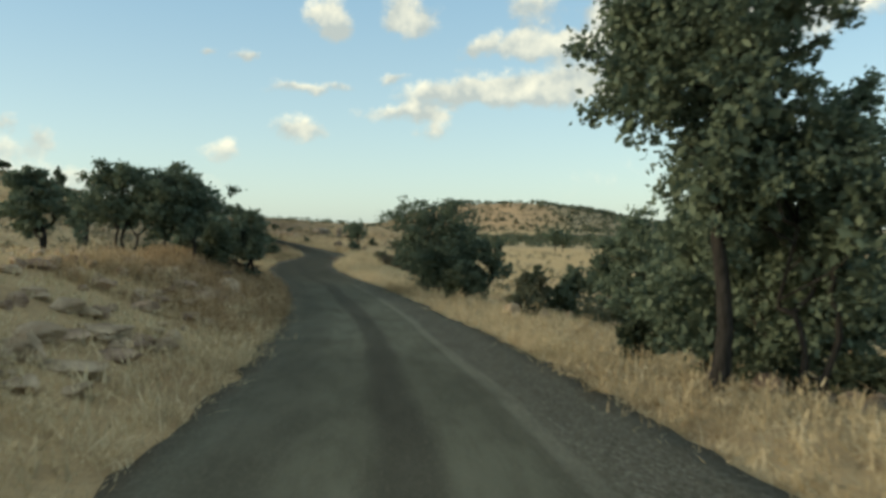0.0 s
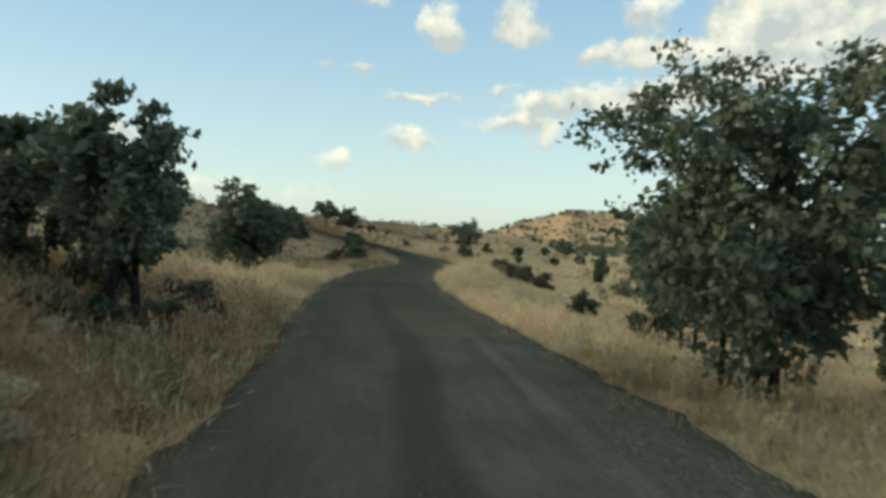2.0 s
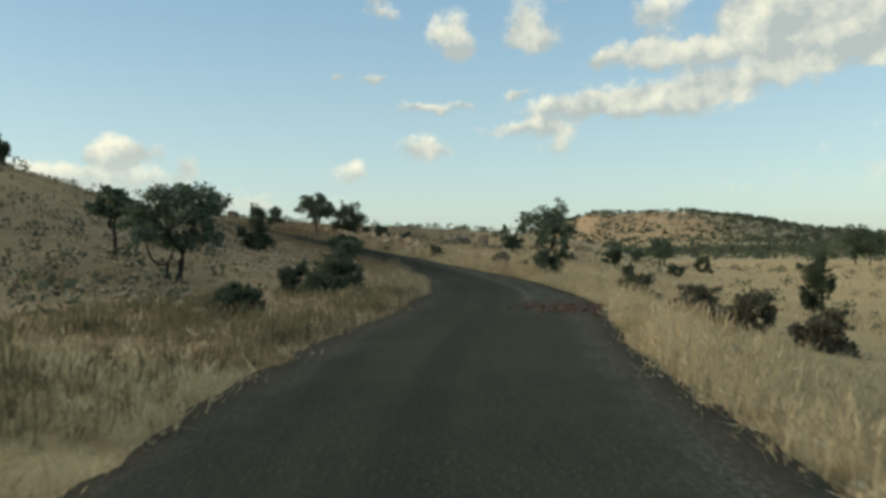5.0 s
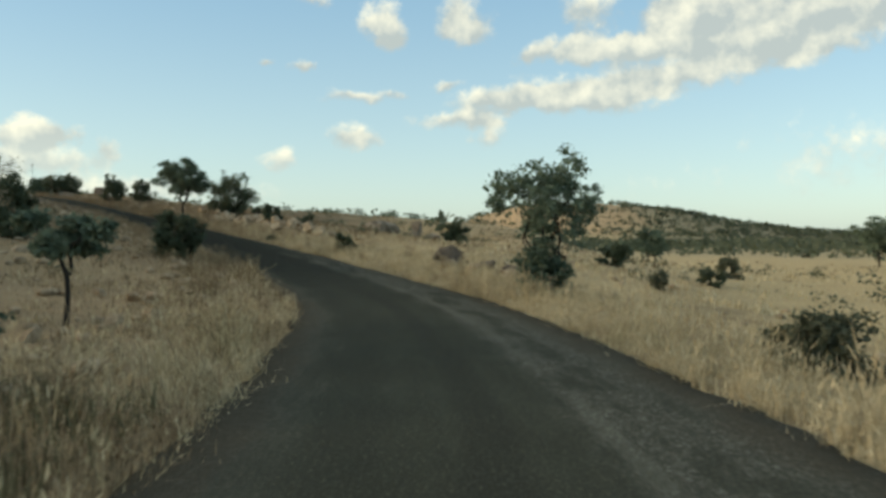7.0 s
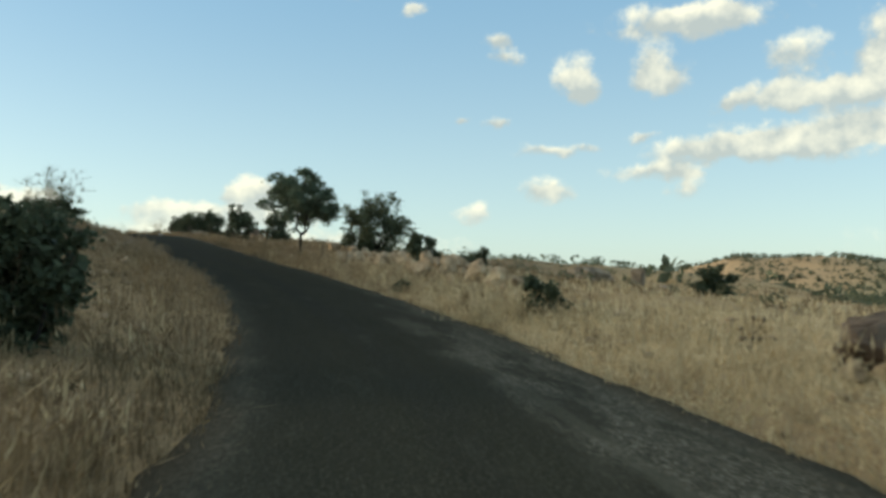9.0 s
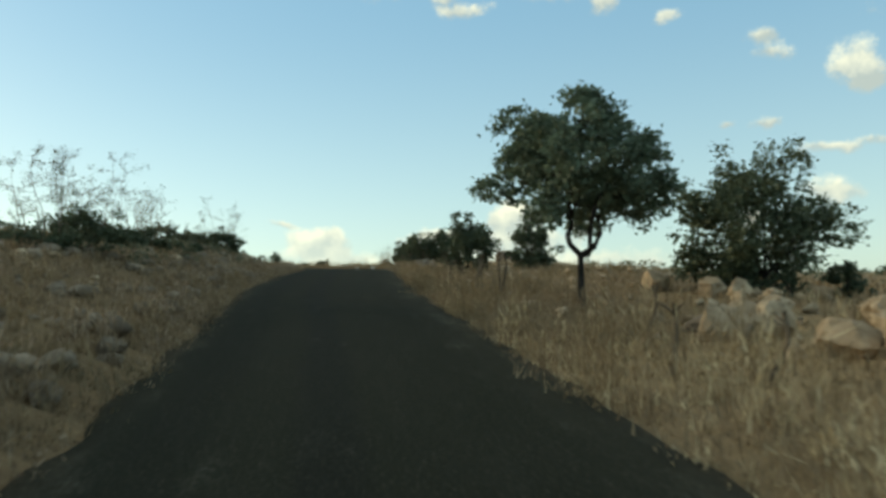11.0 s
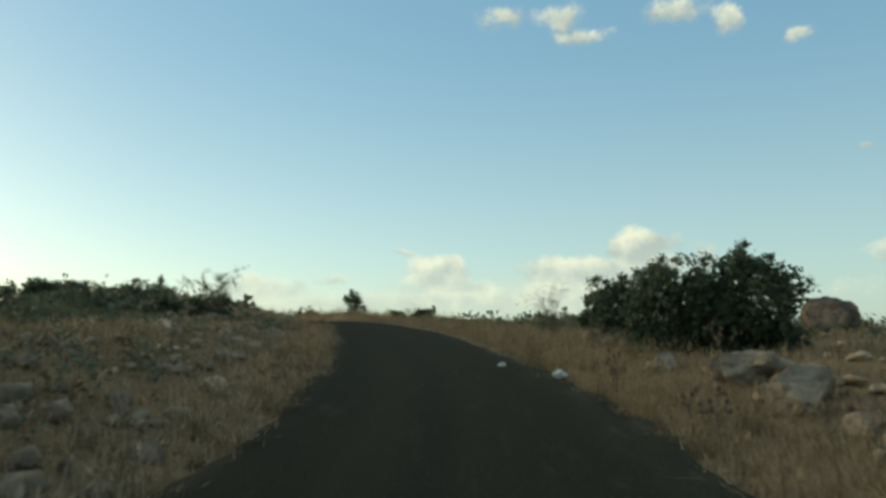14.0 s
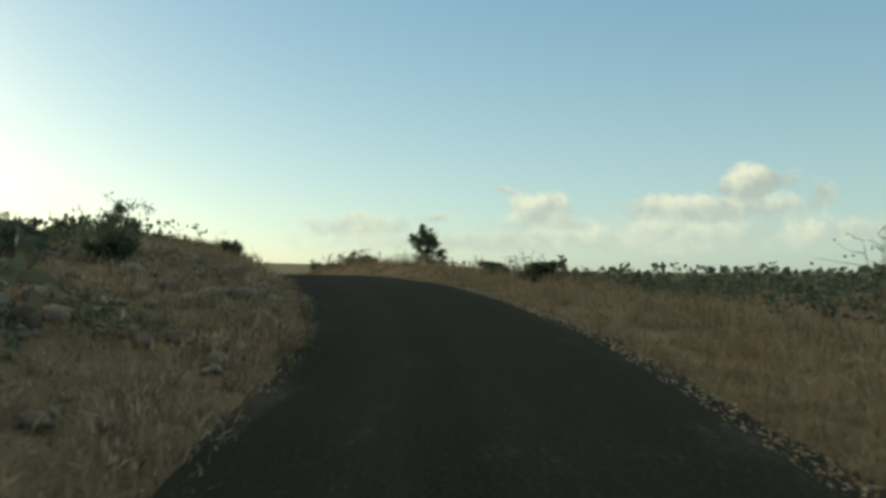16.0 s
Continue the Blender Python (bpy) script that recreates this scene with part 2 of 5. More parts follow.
def ground_material():
    m, t, out = material("dry_soil")
    n = Nodes(t)
    p = n.place()
    big, mid, small = n.noise(p, .09, 4), n.noise(p, .55, 5), n.noise(p, 5, 6, .65)
    c = n.mix(n.ramp(mid, .38, .6), (.29, .205, .115), (.42, .31, .175))
    c = n.mix(n.ramp(big, .5, .66), c, (.50, .37, .205))
    c = n.mix(n.math("MULTIPLY", n.ramp(n.noise(p, .16, 5), .56, .68), .55), c, (.27, .20, .10))
    sep = t.nodes.new("ShaderNodeSeparateXYZ")
    n.link(p, sep.inputs[0])
    # the climb is a darker brown
    climb = n.math("MULTIPLY", n.ramp(n.math("ADD", sep.outputs[0], n.math("MULTIPLY", big, 14)), -14, -27), n.ramp(sep.outputs[1], 96, 118))
    c = n.mix(n.math("MULTIPLY", climb, .85), c, (.14, .098, .06))
    bare = t.nodes.new("ShaderNodeVectorMath")
    bare.operation = "DISTANCE"
    n.link(p, bare.inputs[0])
    bare.inputs[1].default_value = (-25, 90, 0)
    c = n.mix(n.math("MULTIPLY", n.ramp(n.math("ADD", bare.outputs["Value"], n.math("MULTIPLY", n.noise(p, .2, 4), 10)), 27, 17), .7), c, (.245, .18, .115))
    # brown earth of the bank, with the shade under its grass in the colour
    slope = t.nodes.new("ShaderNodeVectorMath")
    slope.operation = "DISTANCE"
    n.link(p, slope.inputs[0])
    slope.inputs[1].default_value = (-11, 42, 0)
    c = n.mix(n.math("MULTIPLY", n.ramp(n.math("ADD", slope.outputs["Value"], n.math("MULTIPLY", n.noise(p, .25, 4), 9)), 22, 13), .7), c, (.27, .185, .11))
    # the open field of pale straw
    c = n.mix(n.math("MULTIPLY", n.math("MULTIPLY", n.ramp(n.math("ADD", sep.outputs[0], n.math("MULTIPLY", mid, 5)), -6, 4), n.ramp(sep.outputs[1], 62, 88)), .7), c, (.59, .435, .23))
    # duller, scrubby ground far across the field
    c = n.mix(n.math("MULTIPLY", n.ramp(n.math("ADD", sep.outputs[1], n.math("MULTIPLY", mid, 60)), 175, 260), .55), c, (.33, .28, .175))
    # an olive cover on the hill's long shoulder
    c = n.mix(n.math("MULTIPLY", n.math("MULTIPLY", n.ramp(sep.outputs[0], 70, 130), n.ramp(sep.outputs[1], 560, 640)), .7), c, (.30, .27, .19))
    # the far hill's sunlit orange top, mixed into the soil colour
    reach = t.nodes.new("ShaderNodeVectorMath")
    reach.operation = "DISTANCE"
    n.link(p, reach.inputs[0])
    reach.inputs[1].default_value = (25, 735, 12)
    c = n.mix(n.ramp(n.math("ADD", reach.outputs["Value"], n.math("MULTIPLY", n.noise(p, .03, 4), 80)), 150, 80), c, (.50, .35, .21))
    stones = n.voronoi(p, 5.5)
    c = n.mix(n.math("MULTIPLY", n.ramp(stones.outputs["Distance"], .24, .12), n.ramp(n.noise(p, .3, 3), .52, .64)), c, (.36, .30, .21))
    c = n.mix(n.math("MULTIPLY", n.ramp(small, .5, .28), .4), c, (.18, .125, .07))
    straw = n.math("MAXIMUM", n.noise(p, 9, 5, .7, (1, 4.5, 1)), n.noise(p, 9, 5, .7, (4.5, 1, 1)))
    c = n.mix(n.math("MULTIPLY", n.ramp(straw, .54, .68), n.math("SUBTRACT", .7, n.math("MULTIPLY", climb, .45))), c, (.58, .405, .195))
    c = n.mix(n.math("MULTIPLY", n.ramp(straw, .50, .40), .42), c, (.13, .095, .055))
    n.surface(out, c, .95, n.bump(n.math("ADD", small, n.math("MULTIPLY", mid, 2.0)), .8, .08), .1)
    return m


def asphalt_material():
    m, t, out = material("old_asphalt")
    n = Nodes(t)
    uv = n.place("UV")
    sep = t.nodes.new("ShaderNodeSeparateXYZ")
    n.link(uv, sep.inputs[0])
    across, run = sep.outputs[0], sep.outputs[1]
    wob = n.math("MULTIPLY", n.math("SUBTRACT", n.noise(uv, .35, 3, .5, (1, .22, 1)), .5), .8)
    u = n.math("ADD", across, wob)

    def band(centre, half):
        return n.ramp(n.math("ABSOLUTE", n.math("SUBTRACT", u, centre)), half, half * .35)
    tracks = n.math("MAXIMUM", band(-.22, .34), n.math("MULTIPLY", band(-1.4, .5), .5))
    grit, chips, patch = n.noise(uv, 60, 3, .7), n.noise(uv, 26, 4, .65), n.noise(uv, .5, 4, .6, (1, .35, 1))
    blotch = n.noise(uv, 1.9, 5, .65, (1, .3, 1))
    cells = n.voronoi(uv, 40)
    tint = t.nodes.new("ShaderNodeSeparateColor")
    n.link(cells.outputs["Color"], tint.inputs[0])
    c = n.mix(n.ramp(patch, .4, .62), (.098, .100, .072), (.136, .138, .101))
    c = n.mix(n.math("MULTIPLY", tracks, .72), c, (.046, .044, .033))
    # darker towards the bend, near black on the climb
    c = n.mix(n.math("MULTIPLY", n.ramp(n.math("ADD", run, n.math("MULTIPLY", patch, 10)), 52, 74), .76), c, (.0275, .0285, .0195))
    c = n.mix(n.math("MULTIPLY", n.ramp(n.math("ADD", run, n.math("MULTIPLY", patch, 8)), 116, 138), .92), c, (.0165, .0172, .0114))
    worn = n.noise(uv, 2.2, 5, .65, (2.4, .22, 1))
    c = n.mix(n.math("MULTIPLY", n.ramp(worn, .52, .38), .16), c, (.034, .032, .025))
    c = n.mix(n.math("MULTIPLY", n.ramp(blotch, .54, .40), .18), c, (.026, .025, .019))
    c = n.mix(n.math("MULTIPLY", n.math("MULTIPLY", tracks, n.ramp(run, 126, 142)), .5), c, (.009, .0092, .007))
    # loose pale gravel: along the field side on the first stretch and round the bend, thin elsewhere
    apron = n.math("MULTIPLY", n.math("MULTIPLY", n.ramp(u, .3, 1.2), n.ramp(blotch, .38, .56, .35, 1)), n.math("MULTIPLY", n.ramp(run, 94, 104), n.ramp(run, 142, 126)))
    lane = n.math("MULTIPLY", n.ramp(u, .45, 1.4), n.ramp(run, 64, 46))
    edge = n.ramp(n.math("ABSOLUTE", n.math("ADD", across, .1)), 1.25, 2.15)
    loose = n.math("MAXIMUM", n.math("MAXIMUM", apron, lane), n.math("MULTIPLY", edge, n.ramp(run, 130, 150, .8, .3)))
    strewn = n.math("MULTIPLY", n.ramp(n.math("ADD", n.math("MULTIPLY", loose, .5), n.math("SUBTRACT", blotch, .5)), .05, .55), n.ramp(tint.outputs[0], .25, .8))
    c = n.mix(n.math("MULTIPLY", loose, .30), c, (.12, .116, .09))
    # a pale line where the tyres have swept the gravel aside
    line = n.math("MULTIPLY", band(.92, .13), n.math("MULTIPLY", n.math("MAXIMUM", n.ramp(run, 64, 46), n.math("MULTIPLY", n.ramp(run, 97, 104), n.ramp(run, 134, 122, 0, .45))), n.ramp(patch, .36, .55)))
    c = n.mix(n.math("MULTIPLY", line, .42), c, (.28, .27, .21))
    c = n.mix(n.math("MULTIPLY", strewn, .85), c, n.mix(tint.outputs[1], (.11, .106, .086), (.26, .245, .195)))
    c = n.mix(n.math("MULTIPLY", n.ramp(tint.outputs[2], .75, .3), n.math("MULTIPLY", loose, .5)), c, (.028, .026, .021))
    # single chips in the worn binder
    c = n.mix(n.math("MULTIPLY", n.ramp(chips, .52, .68), n.ramp(run, 118, 142, .45, .16)), c, (.19, .17, .125))
    c = n.mix(n.math("MULTIPLY", n.ramp(grit, .5, .74), n.ramp(run, 118, 142, .45, .14)), c, (.18, .17, .14))
    # earth washed in from the verges
    c = n.mix(n.math("MULTIPLY", n.ramp(n.math("ADD", n.math("ABSOLUTE", across), n.math("MULTIPLY", n.math("SUBTRACT", blotch, .5), 1.3)), 1.75, 2.25), .7), c, (.070, .058, .041))
    relief = n.math("ADD", n.math("ADD", n.math("MULTIPLY", grit, .5), n.math("MULTIPLY", chips, .5)), n.math("MULTIPLY", n.ramp(cells.outputs["Distance"], .5, .1), n.math("ADD", .25, loose)))
    n.surface(out, c, n.ramp(tracks, 0, 1, .97, .9), n.bump(relief, .8, .014), .04)
    return m


def straw_material(name, pale, ripe, green, through=.35):
    m, t, out = material(name)
    n = Nodes(t)
    g = t.nodes.new("ShaderNodeNewGeometry").outputs["Random Per Island"]
    p = n.place()
    patch = n.noise(p, .35, 3)
    c = n.mix(g, pale, ripe)
    c = n.mix(n.math("MULTIPLY", n.ramp(n.noise(p, .22, 3), .5, .66), .7), c, green)
    c = n.mix(n.math("MULTIPLY", n.ramp(patch, .5, .34), .6), c, (.26, .19, .10))
    # tufts differ in age and tone
    c = n.mix(n.math("MULTIPLY", n.ramp(n.noise(p, 2.6, 2), .48, .36), .65), c, tuple(v * .5 for v in ripe))
    c = n.mix(n.math("MULTIPLY", n.ramp(n.noise(p, 1.9, 2), .55, .68), .5), c, tuple(min(.8, v * 1.15) for v in pale))
    n.surface(out, c, .75, None, .15, through)
    return m


def leaf_material(name, dark, light):
    m, t, out = material(name)
    n = Nodes(t)
    g = t.nodes.new("ShaderNodeNewGeometry").outputs["Random Per Island"]
    o = t.nodes.new("ShaderNodeObjectInfo").outputs["Random"]
    c = n.mix(g, dark, light)
    c = n.mix(n.math("MULTIPLY", n.ramp(n.noise(n.place(), 1.1, 3), .5, .72), .5), c, light)
    c = n.mix(n.math("MULTIPLY", o, .3), c, tuple(v * .75 for v in dark))
    n.surface(out, c, .6, None, .2, .28)
    return m


def bark_material(name, dark, light):
    m, t, out = material(name)
    n = Nodes(t)
    p = n.place()
    s = n.noise(p, 22, 5, .7, (1, 1, .22))
    c = n.mix(n.ramp(s, .35, .65), dark, light)
    c = n.mix(n.math("MULTIPLY", n.noise(p, 3, 3), .4), c, dark)
    n.surface(out, c, .92, n.bump(s, .8, .02), .15)
    return m


def stone_material(name, dark, light, rust):
    m, t, out = material(name)
    n = Nodes(t)
    p = n.place()
    o = t.nodes.new("ShaderNodeObjectInfo").outputs["Random"]
    a, b, f = n.noise(p, 1.7, 5, .6), n.noise(p, 6, 6, .7), n.noise(p, 34, 4, .7)
    c = n.mix(n.ramp(a, .36, .64), dark, light)
    c = n.mix(n.math("MULTIPLY", n.ramp(b, .52, .68), .7), c, rust)
    c = n.mix(n.math("MULTIPLY", n.ramp(n.voronoi(p, 4.5).outputs["Distance"], .32, .2), .5), c, tuple(v * .55 for v in dark))
    c = n.mix(n.math("MULTIPLY", o, .35), c, dark)
    n.surface(out, c, .93, n.bump(n.math("ADD", b, n.math("MULTIPLY", f, .4)), .9, .05), .15)
    return m


def plain_material(name, colour, rough, grain=8, depth=.3, through=None):
    m, t, out = material(name)
    n = Nodes(t)
    p = n.place()
    s = n.noise(p, grain, 5, .6)
    n.surface(out, n.mix(n.math("MULTIPLY", s, depth), colour, tuple(v * .45 for v in colour)), rough, n.bump(s, .5, .01), .25, through)
    return m


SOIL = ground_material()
ASPHALT = asphalt_material()
STRAW = straw_material("dry_grass", (.72, .605, .40), (.52, .412, .245), (.42, .36, .215))
# climb grass and bank weeds: brown growth, with the bank's shade in the colour
BROWN_SHADED_STRAW = straw_material("brown_shaded_grass", (.37, .29, .185), (.185, .131, .08), (.145, .122, .073))
DULL_SHADED_STRAW = straw_material("dull_shaded_weeds", (.44, .345, .25), (.21, .152, .102), (.15, .135, .085))
DEADWEED = straw_material("dead_weeds", (.50, .37, .22), (.28, .19, .105), (.46, .36, .21))
WEED = straw_material("green_weeds", (.20, .185, .108), (.115, .112, .064), (.30, .25, .145))
OAK = leaf_material("oak_leaves", (.088, .122, .086), (.165, .212, .146))
SCRUB = leaf_material("scrub_leaves", (.058, .078, .050), (.115, .140, .086))
# far grey-green scrub, lightened: the distance haze is put into its colour
HAZYSCRUB = leaf_material("hazy_grey_scrub", (.075, .092, .060), (.14, .155, .10))
GREYLEAF = leaf_material("grey_green_leaves", (.085, .097, .064), (.165, .168, .108))
DEADLEAF = leaf_material("brown_brush", (.088, .084, .061), (.155, .143, .104))
BARK = bark_material("grey_brown_bark", (.014, .013, .012), (.046, .043, .039))
TWIG = bark_material("dead_twigs", (.075, .058, .042), (.22, .18, .13))
STONE = stone_material("weathered_limestone", (.29, .22, .145), (.60, .475, .33), (.32, .225, .145))
GREYSTONE = stone_material("grey_brown_stone", (.15, .12, .09), (.36, .30, .23), (.22, .15, .09))
LEDGE = stone_material("pinkish_ledge_rock", (.22, .155, .11), (.52, .39, .275), (.16, .11, .075))
DARKSTONE = stone_material("dark_weathered_stone", (.085, .064, .049), (.21, .163, .125), (.145, .10, .07))
EARTH = plain_material("red_brown_earth", (.092, .056, .040), .95, 9, .6)
PLASTIC = plain_material("white_plastic", (.72, .72, .70), .45, 12, .25, .2)
# ---- the lie of the land ----
# road centre line: x, y, height, half width
ROAD = [(1.1, -22.0, 0.5, 2.2), (0.3, 0.0, 0.0, 2.2), (-0.6, 11.1, -0.38, 2.17), (-2.2, 22.3, -0.68, 2.08), (-4.55, 33.4, -0.76, 2.02),
        (-7.35, 44.5, -0.85, 2.2), (-9.6, 55.6, -0.93, 2.28), (-10.92, 66.3, -0.93, 2.42), (-11.3, 76.2, -0.95, 2.58),
        (-12.39, 86.13, -1.0, 2.58), (-14.87, 96.61, -0.86, 2.4), (-20.0, 106.7, -0.25, 2.2), (-26.6, 116.1, 0.67, 2.15),
        (-34.2, 124.2, 1.77, 2.12), (-41.5, 131.6, 2.86, 2.2), (-48.5, 139.5, 3.8, 2.2), (-55.18, 146.62, 4.48, 2.08),
        (-61.95, 152.6, 5.02, 2.08), (-71.15, 159.6, 5.75, 2.06), (-81.6, 164.6, 6.45, 2.2), (-94.5, 168.5, 6.5, 2.2), (-130.0, 178.0, 4.5, 2.2)]
# rise of the land beside each of those points: 6 m and 25 m to the left, 6 m and 25 m to the right
LEFT6 = [.7, .9, 1.3, 1.6, 1.3, .7, .4, .25, .15, .15, .25, .5, .6, .8, .95, 1.0, 1.0, .85, .6, .5, .5, .4]
LEFT25 = [2.2, 2.2, 2.5, 3.0, 3.4, 3.6, 3.4, 3.2, 3.0, 3.2, 3.6, 4.0, 4.2, 4.2, 4.3, 4.4, 4.5, 4.5, 4.3, 3.6, 3.0, 1.2]
RIGHT6 = [-.4, -.5, -.7, -.9, -1.0, -1.2, -1.3, -1.2, -.9, -.5, -.1, .1, .15, .3, .5, .6, .5, .3, .15, -.2, -.4, -.3]
RIGHT25 = [-2.0, -2.1, -2.2, -2.2, -2.2, -2.2, -2.2, -2.0, -1.7, -1.3, -1.0, -.9, -.8, -.5, -.2, 0, .1, .2, -.2, -.3, -.3, -.3]


def spline(values, step):
    """Catmull-Rom through rows of values, with so many samples to a stretch."""
    v = np.array(values, float)
    v = np.vstack([2 * v[0] - v[1], v, 2 * v[-1] - v[-2]])
    t = np.linspace(0, 1, step, endpoint=False)[:, None]
    out = []
    for a, b, c, d in zip(v[:-3], v[1:-2], v[2:-1], v[3:]):
        out.append(0.5 * (2 * b + (c - a) * t + (2 * a - 5 * b + 4 * c - d) * t * t + (3 * b - a - 3 * c + d) * t ** 3))
    return np.vstack(out + [v[-2:-1]])


LINE = spline([r + (a, b, c, d) for r, a, b, c, d in zip(ROAD, LEFT6, LEFT25, RIGHT6, RIGHT25)], 24)
TANGENT = np.gradient(LINE[:, :2], axis=0)
TANGENT /= np.linalg.norm(TANGENT, axis=1)[:, None]
ALONG = np.concatenate([[0], np.cumsum(np.linalg.norm(np.diff(LINE[:, :2], axis=0), axis=1))])


def smooth(a, b, v):
    t = np.clip((v - a) / (b - a), 0, 1)
    return t * t * (3 - 2 * t)


def ripple(x, y, size):
    """Soft uneven waves, about -1 to 1, of that size in metres."""
    u, v = x / size, y / size
    return (np.sin(2.1 * u + 1.3 * np.sin(1.7 * v + .4)) + np.sin(2.6 * v + 1.1 * np.sin(2.3 * u + 1.9)) + np.sin(1.6 * (u + v) + 2.2 * np.sin(.9 * (u - v)))) / 3


def road_place(x, y):
    """For points x, y: signed distance from the road's edge outwards, side (-1 left, 1 right), metres along, and the blended road rows."""
    edge, side, run, rows = [], [], [], []
    for i in range(0, len(x), 20000):
        px, py = x[i:i + 20000, None], y[i:i + 20000, None]
        d2 = (px - LINE[None, :, 0]) ** 2 + (py - LINE[None, :, 1]) ** 2
        k = d2.argmin(1)
        dx, dy = px[:, 0] - LINE[k, 0], py[:, 0] - LINE[k, 1]
        lat = dx * TANGENT[k, 1] - dy * TANGENT[k, 0]
        dist = np.sqrt(d2[np.arange(len(k)), k])
        w = 1 / (d2[:, ::3] + .4) ** 3
        rows.append((w @ LINE[::3]) / w.sum(1)[:, None])
        edge.append(dist - LINE[k, 3])
        side.append(np.where(lat < 0, -1, 1))
        run.append(ALONG[k] + dx * TANGENT[k, 0] + dy * TANGENT[k, 1])
    return np.concatenate(edge), np.concatenate(side), np.concatenate(run), np.vstack(rows)


HILL_X = [-150, -78, -60, -48, -25, -8, 15, 55, 96, 125, 155, 188, 226, 287, 400, 620]
HILL_TOP = [3, 7, 13, 18, 26, 30, 33.5, 34, 34, 30, 25, 18, 13.5, 8.5, 5.5, 3]


def hump(x, y, cx, cy, sx, sy, height):
    return height * np.exp(-((x - cx) / sx) ** 2 - ((y - cy) / sy) ** 2)


def ground_z(x, y):
    x, y = np.atleast_1d(np.asarray(x, float)), np.atleast_1d(np.asarray(y, float))
    e, side, run, row = road_place(x, y)
    d = np.maximum(e, 0)
    near, far = np.where(side < 0, row[:, 4], row[:, 6]), np.where(side < 0, row[:, 5], row[:, 7])
    z = row[:, 2] + near * smooth(-.4, np.where(side < 0, 4.5, 7), d) + (far - near) * smooth(5, 30, d)
    z += smooth(.5, 5, d) * (.13 * ripple(x, y, 3.1) + .22 * ripple(x + 40, y, 9)) + smooth(10, 60, d) * .5 * ripple(x, y + 17, 31)
    # away from the road: a plain on the one side, a long rise on the other
    plain = np.where(side < 0, 6.0 - 7 * smooth(70, 300, d), -3.0 + 11.5 * smooth(-50, -150, x))
    z += (plain - z) * smooth(45, 150, d)
    # the field below the road, and the hollow before the outcrop
    field = np.where(side > 0, smooth(-12, 6, x) * smooth(40, 70, y), 0) * .8
    z += (-3.0 + smooth(95, 125, y) - z) * field + hump(x, y, -16, 147, 10, 16, -.7) + hump(x, y, -24, 165, 22, 24, -1.7)
    # the far hill: a steep end, a flat top and a long falling shoulder
    z += np.interp(x, HILL_X, HILL_TOP) * np.exp(-(np.maximum(0, np.abs(y - 800) - 25) / 85) ** 2) * (1 + .05 * ripple(x, y, 22))
    z += hump(x, y, -57, 100, 19, 20, 3.2) + hump(x, y, -82, 140, 12, 9, -.6) + hump(x, y, -100, 164, 16, 9, 1.4) + hump(x, y, -250, 235, 70, 60, 3)
    z += smooth(900, 2200, np.hypot(x, y)) * (22 + 14 * ripple(x, y, 420)) * smooth(-200, 700, x + .3 * y)
    # bed under the road
    bed = row[:, 2] - .07
    return bed + (z - bed) * smooth(.12, .75, e)

# ---- ground and road ----


def mesh_of(name, verts, faces, mat, smooth_faces=False, uv=None):
    """A mesh from an array of corners and an array of triangles or quads."""
    me = bpy.data.meshes.new(name)
    verts, faces = np.asarray(verts, np.float32), np.asarray(faces, np.int32)
    k = faces.shape[1]
    me.vertices.add(len(verts))
    me.vertices.foreach_set("co", verts.ravel())
    me.loops.add(faces.size)
    me.loops.foreach_set("vertex_index", faces.ravel())
    me.polygons.add(len(faces))
    me.polygons.foreach_set("loop_start", np.arange(0, faces.size, k, dtype=np.int32))
    if smooth_faces:
        me.polygons.foreach_set("use_smooth", np.ones(len(faces), bool))
    if uv is not None:
        layer = me.uv_layers.new(name="UVMap")
        layer.data.foreach_set("uv", np.asarray(uv, np.float32)[faces.ravel()].ravel())
    me.materials.append(mat)
    me.update(calc_edges=True)
    me.validate()
    return me


def part(name, me, parent, label=""):
    ob = new(name, me)
    ob.parent = parent
    return tagged(ob, label)


def grid_faces(nu, nv):
    i = np.arange(nu * nv).reshape(nu, nv)
    return np.stack([i[:-1, :-1], i[1:, :-1], i[1:, 1:], i[:-1, 1:]], -1).reshape(-1, 4)


def graded(lo, hi, step, limit):
    """Coordinates at even steps from lo to hi, then ever wider out to the limit."""
    inner = np.arange(lo, hi + step / 2, step)
    grow = [step]
    while sum(grow) < limit:
        grow.append(grow[-1] * 1.16)
    g = np.cumsum(grow)
    return np.concatenate([lo - g[::-1], inner, hi + g])


gx, gy = graded(-112, 26, .78, 3200), graded(-16, 196, .78, 3200)
X, Y = np.meshgrid(gx, gy, indexing="ij")
Z = ground_z(X.ravel(), Y.ravel())
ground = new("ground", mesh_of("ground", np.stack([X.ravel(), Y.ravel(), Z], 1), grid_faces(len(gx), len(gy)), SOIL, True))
tagged(ground, "dry stony soil with straw and bare patches", "ground", kind="structure")


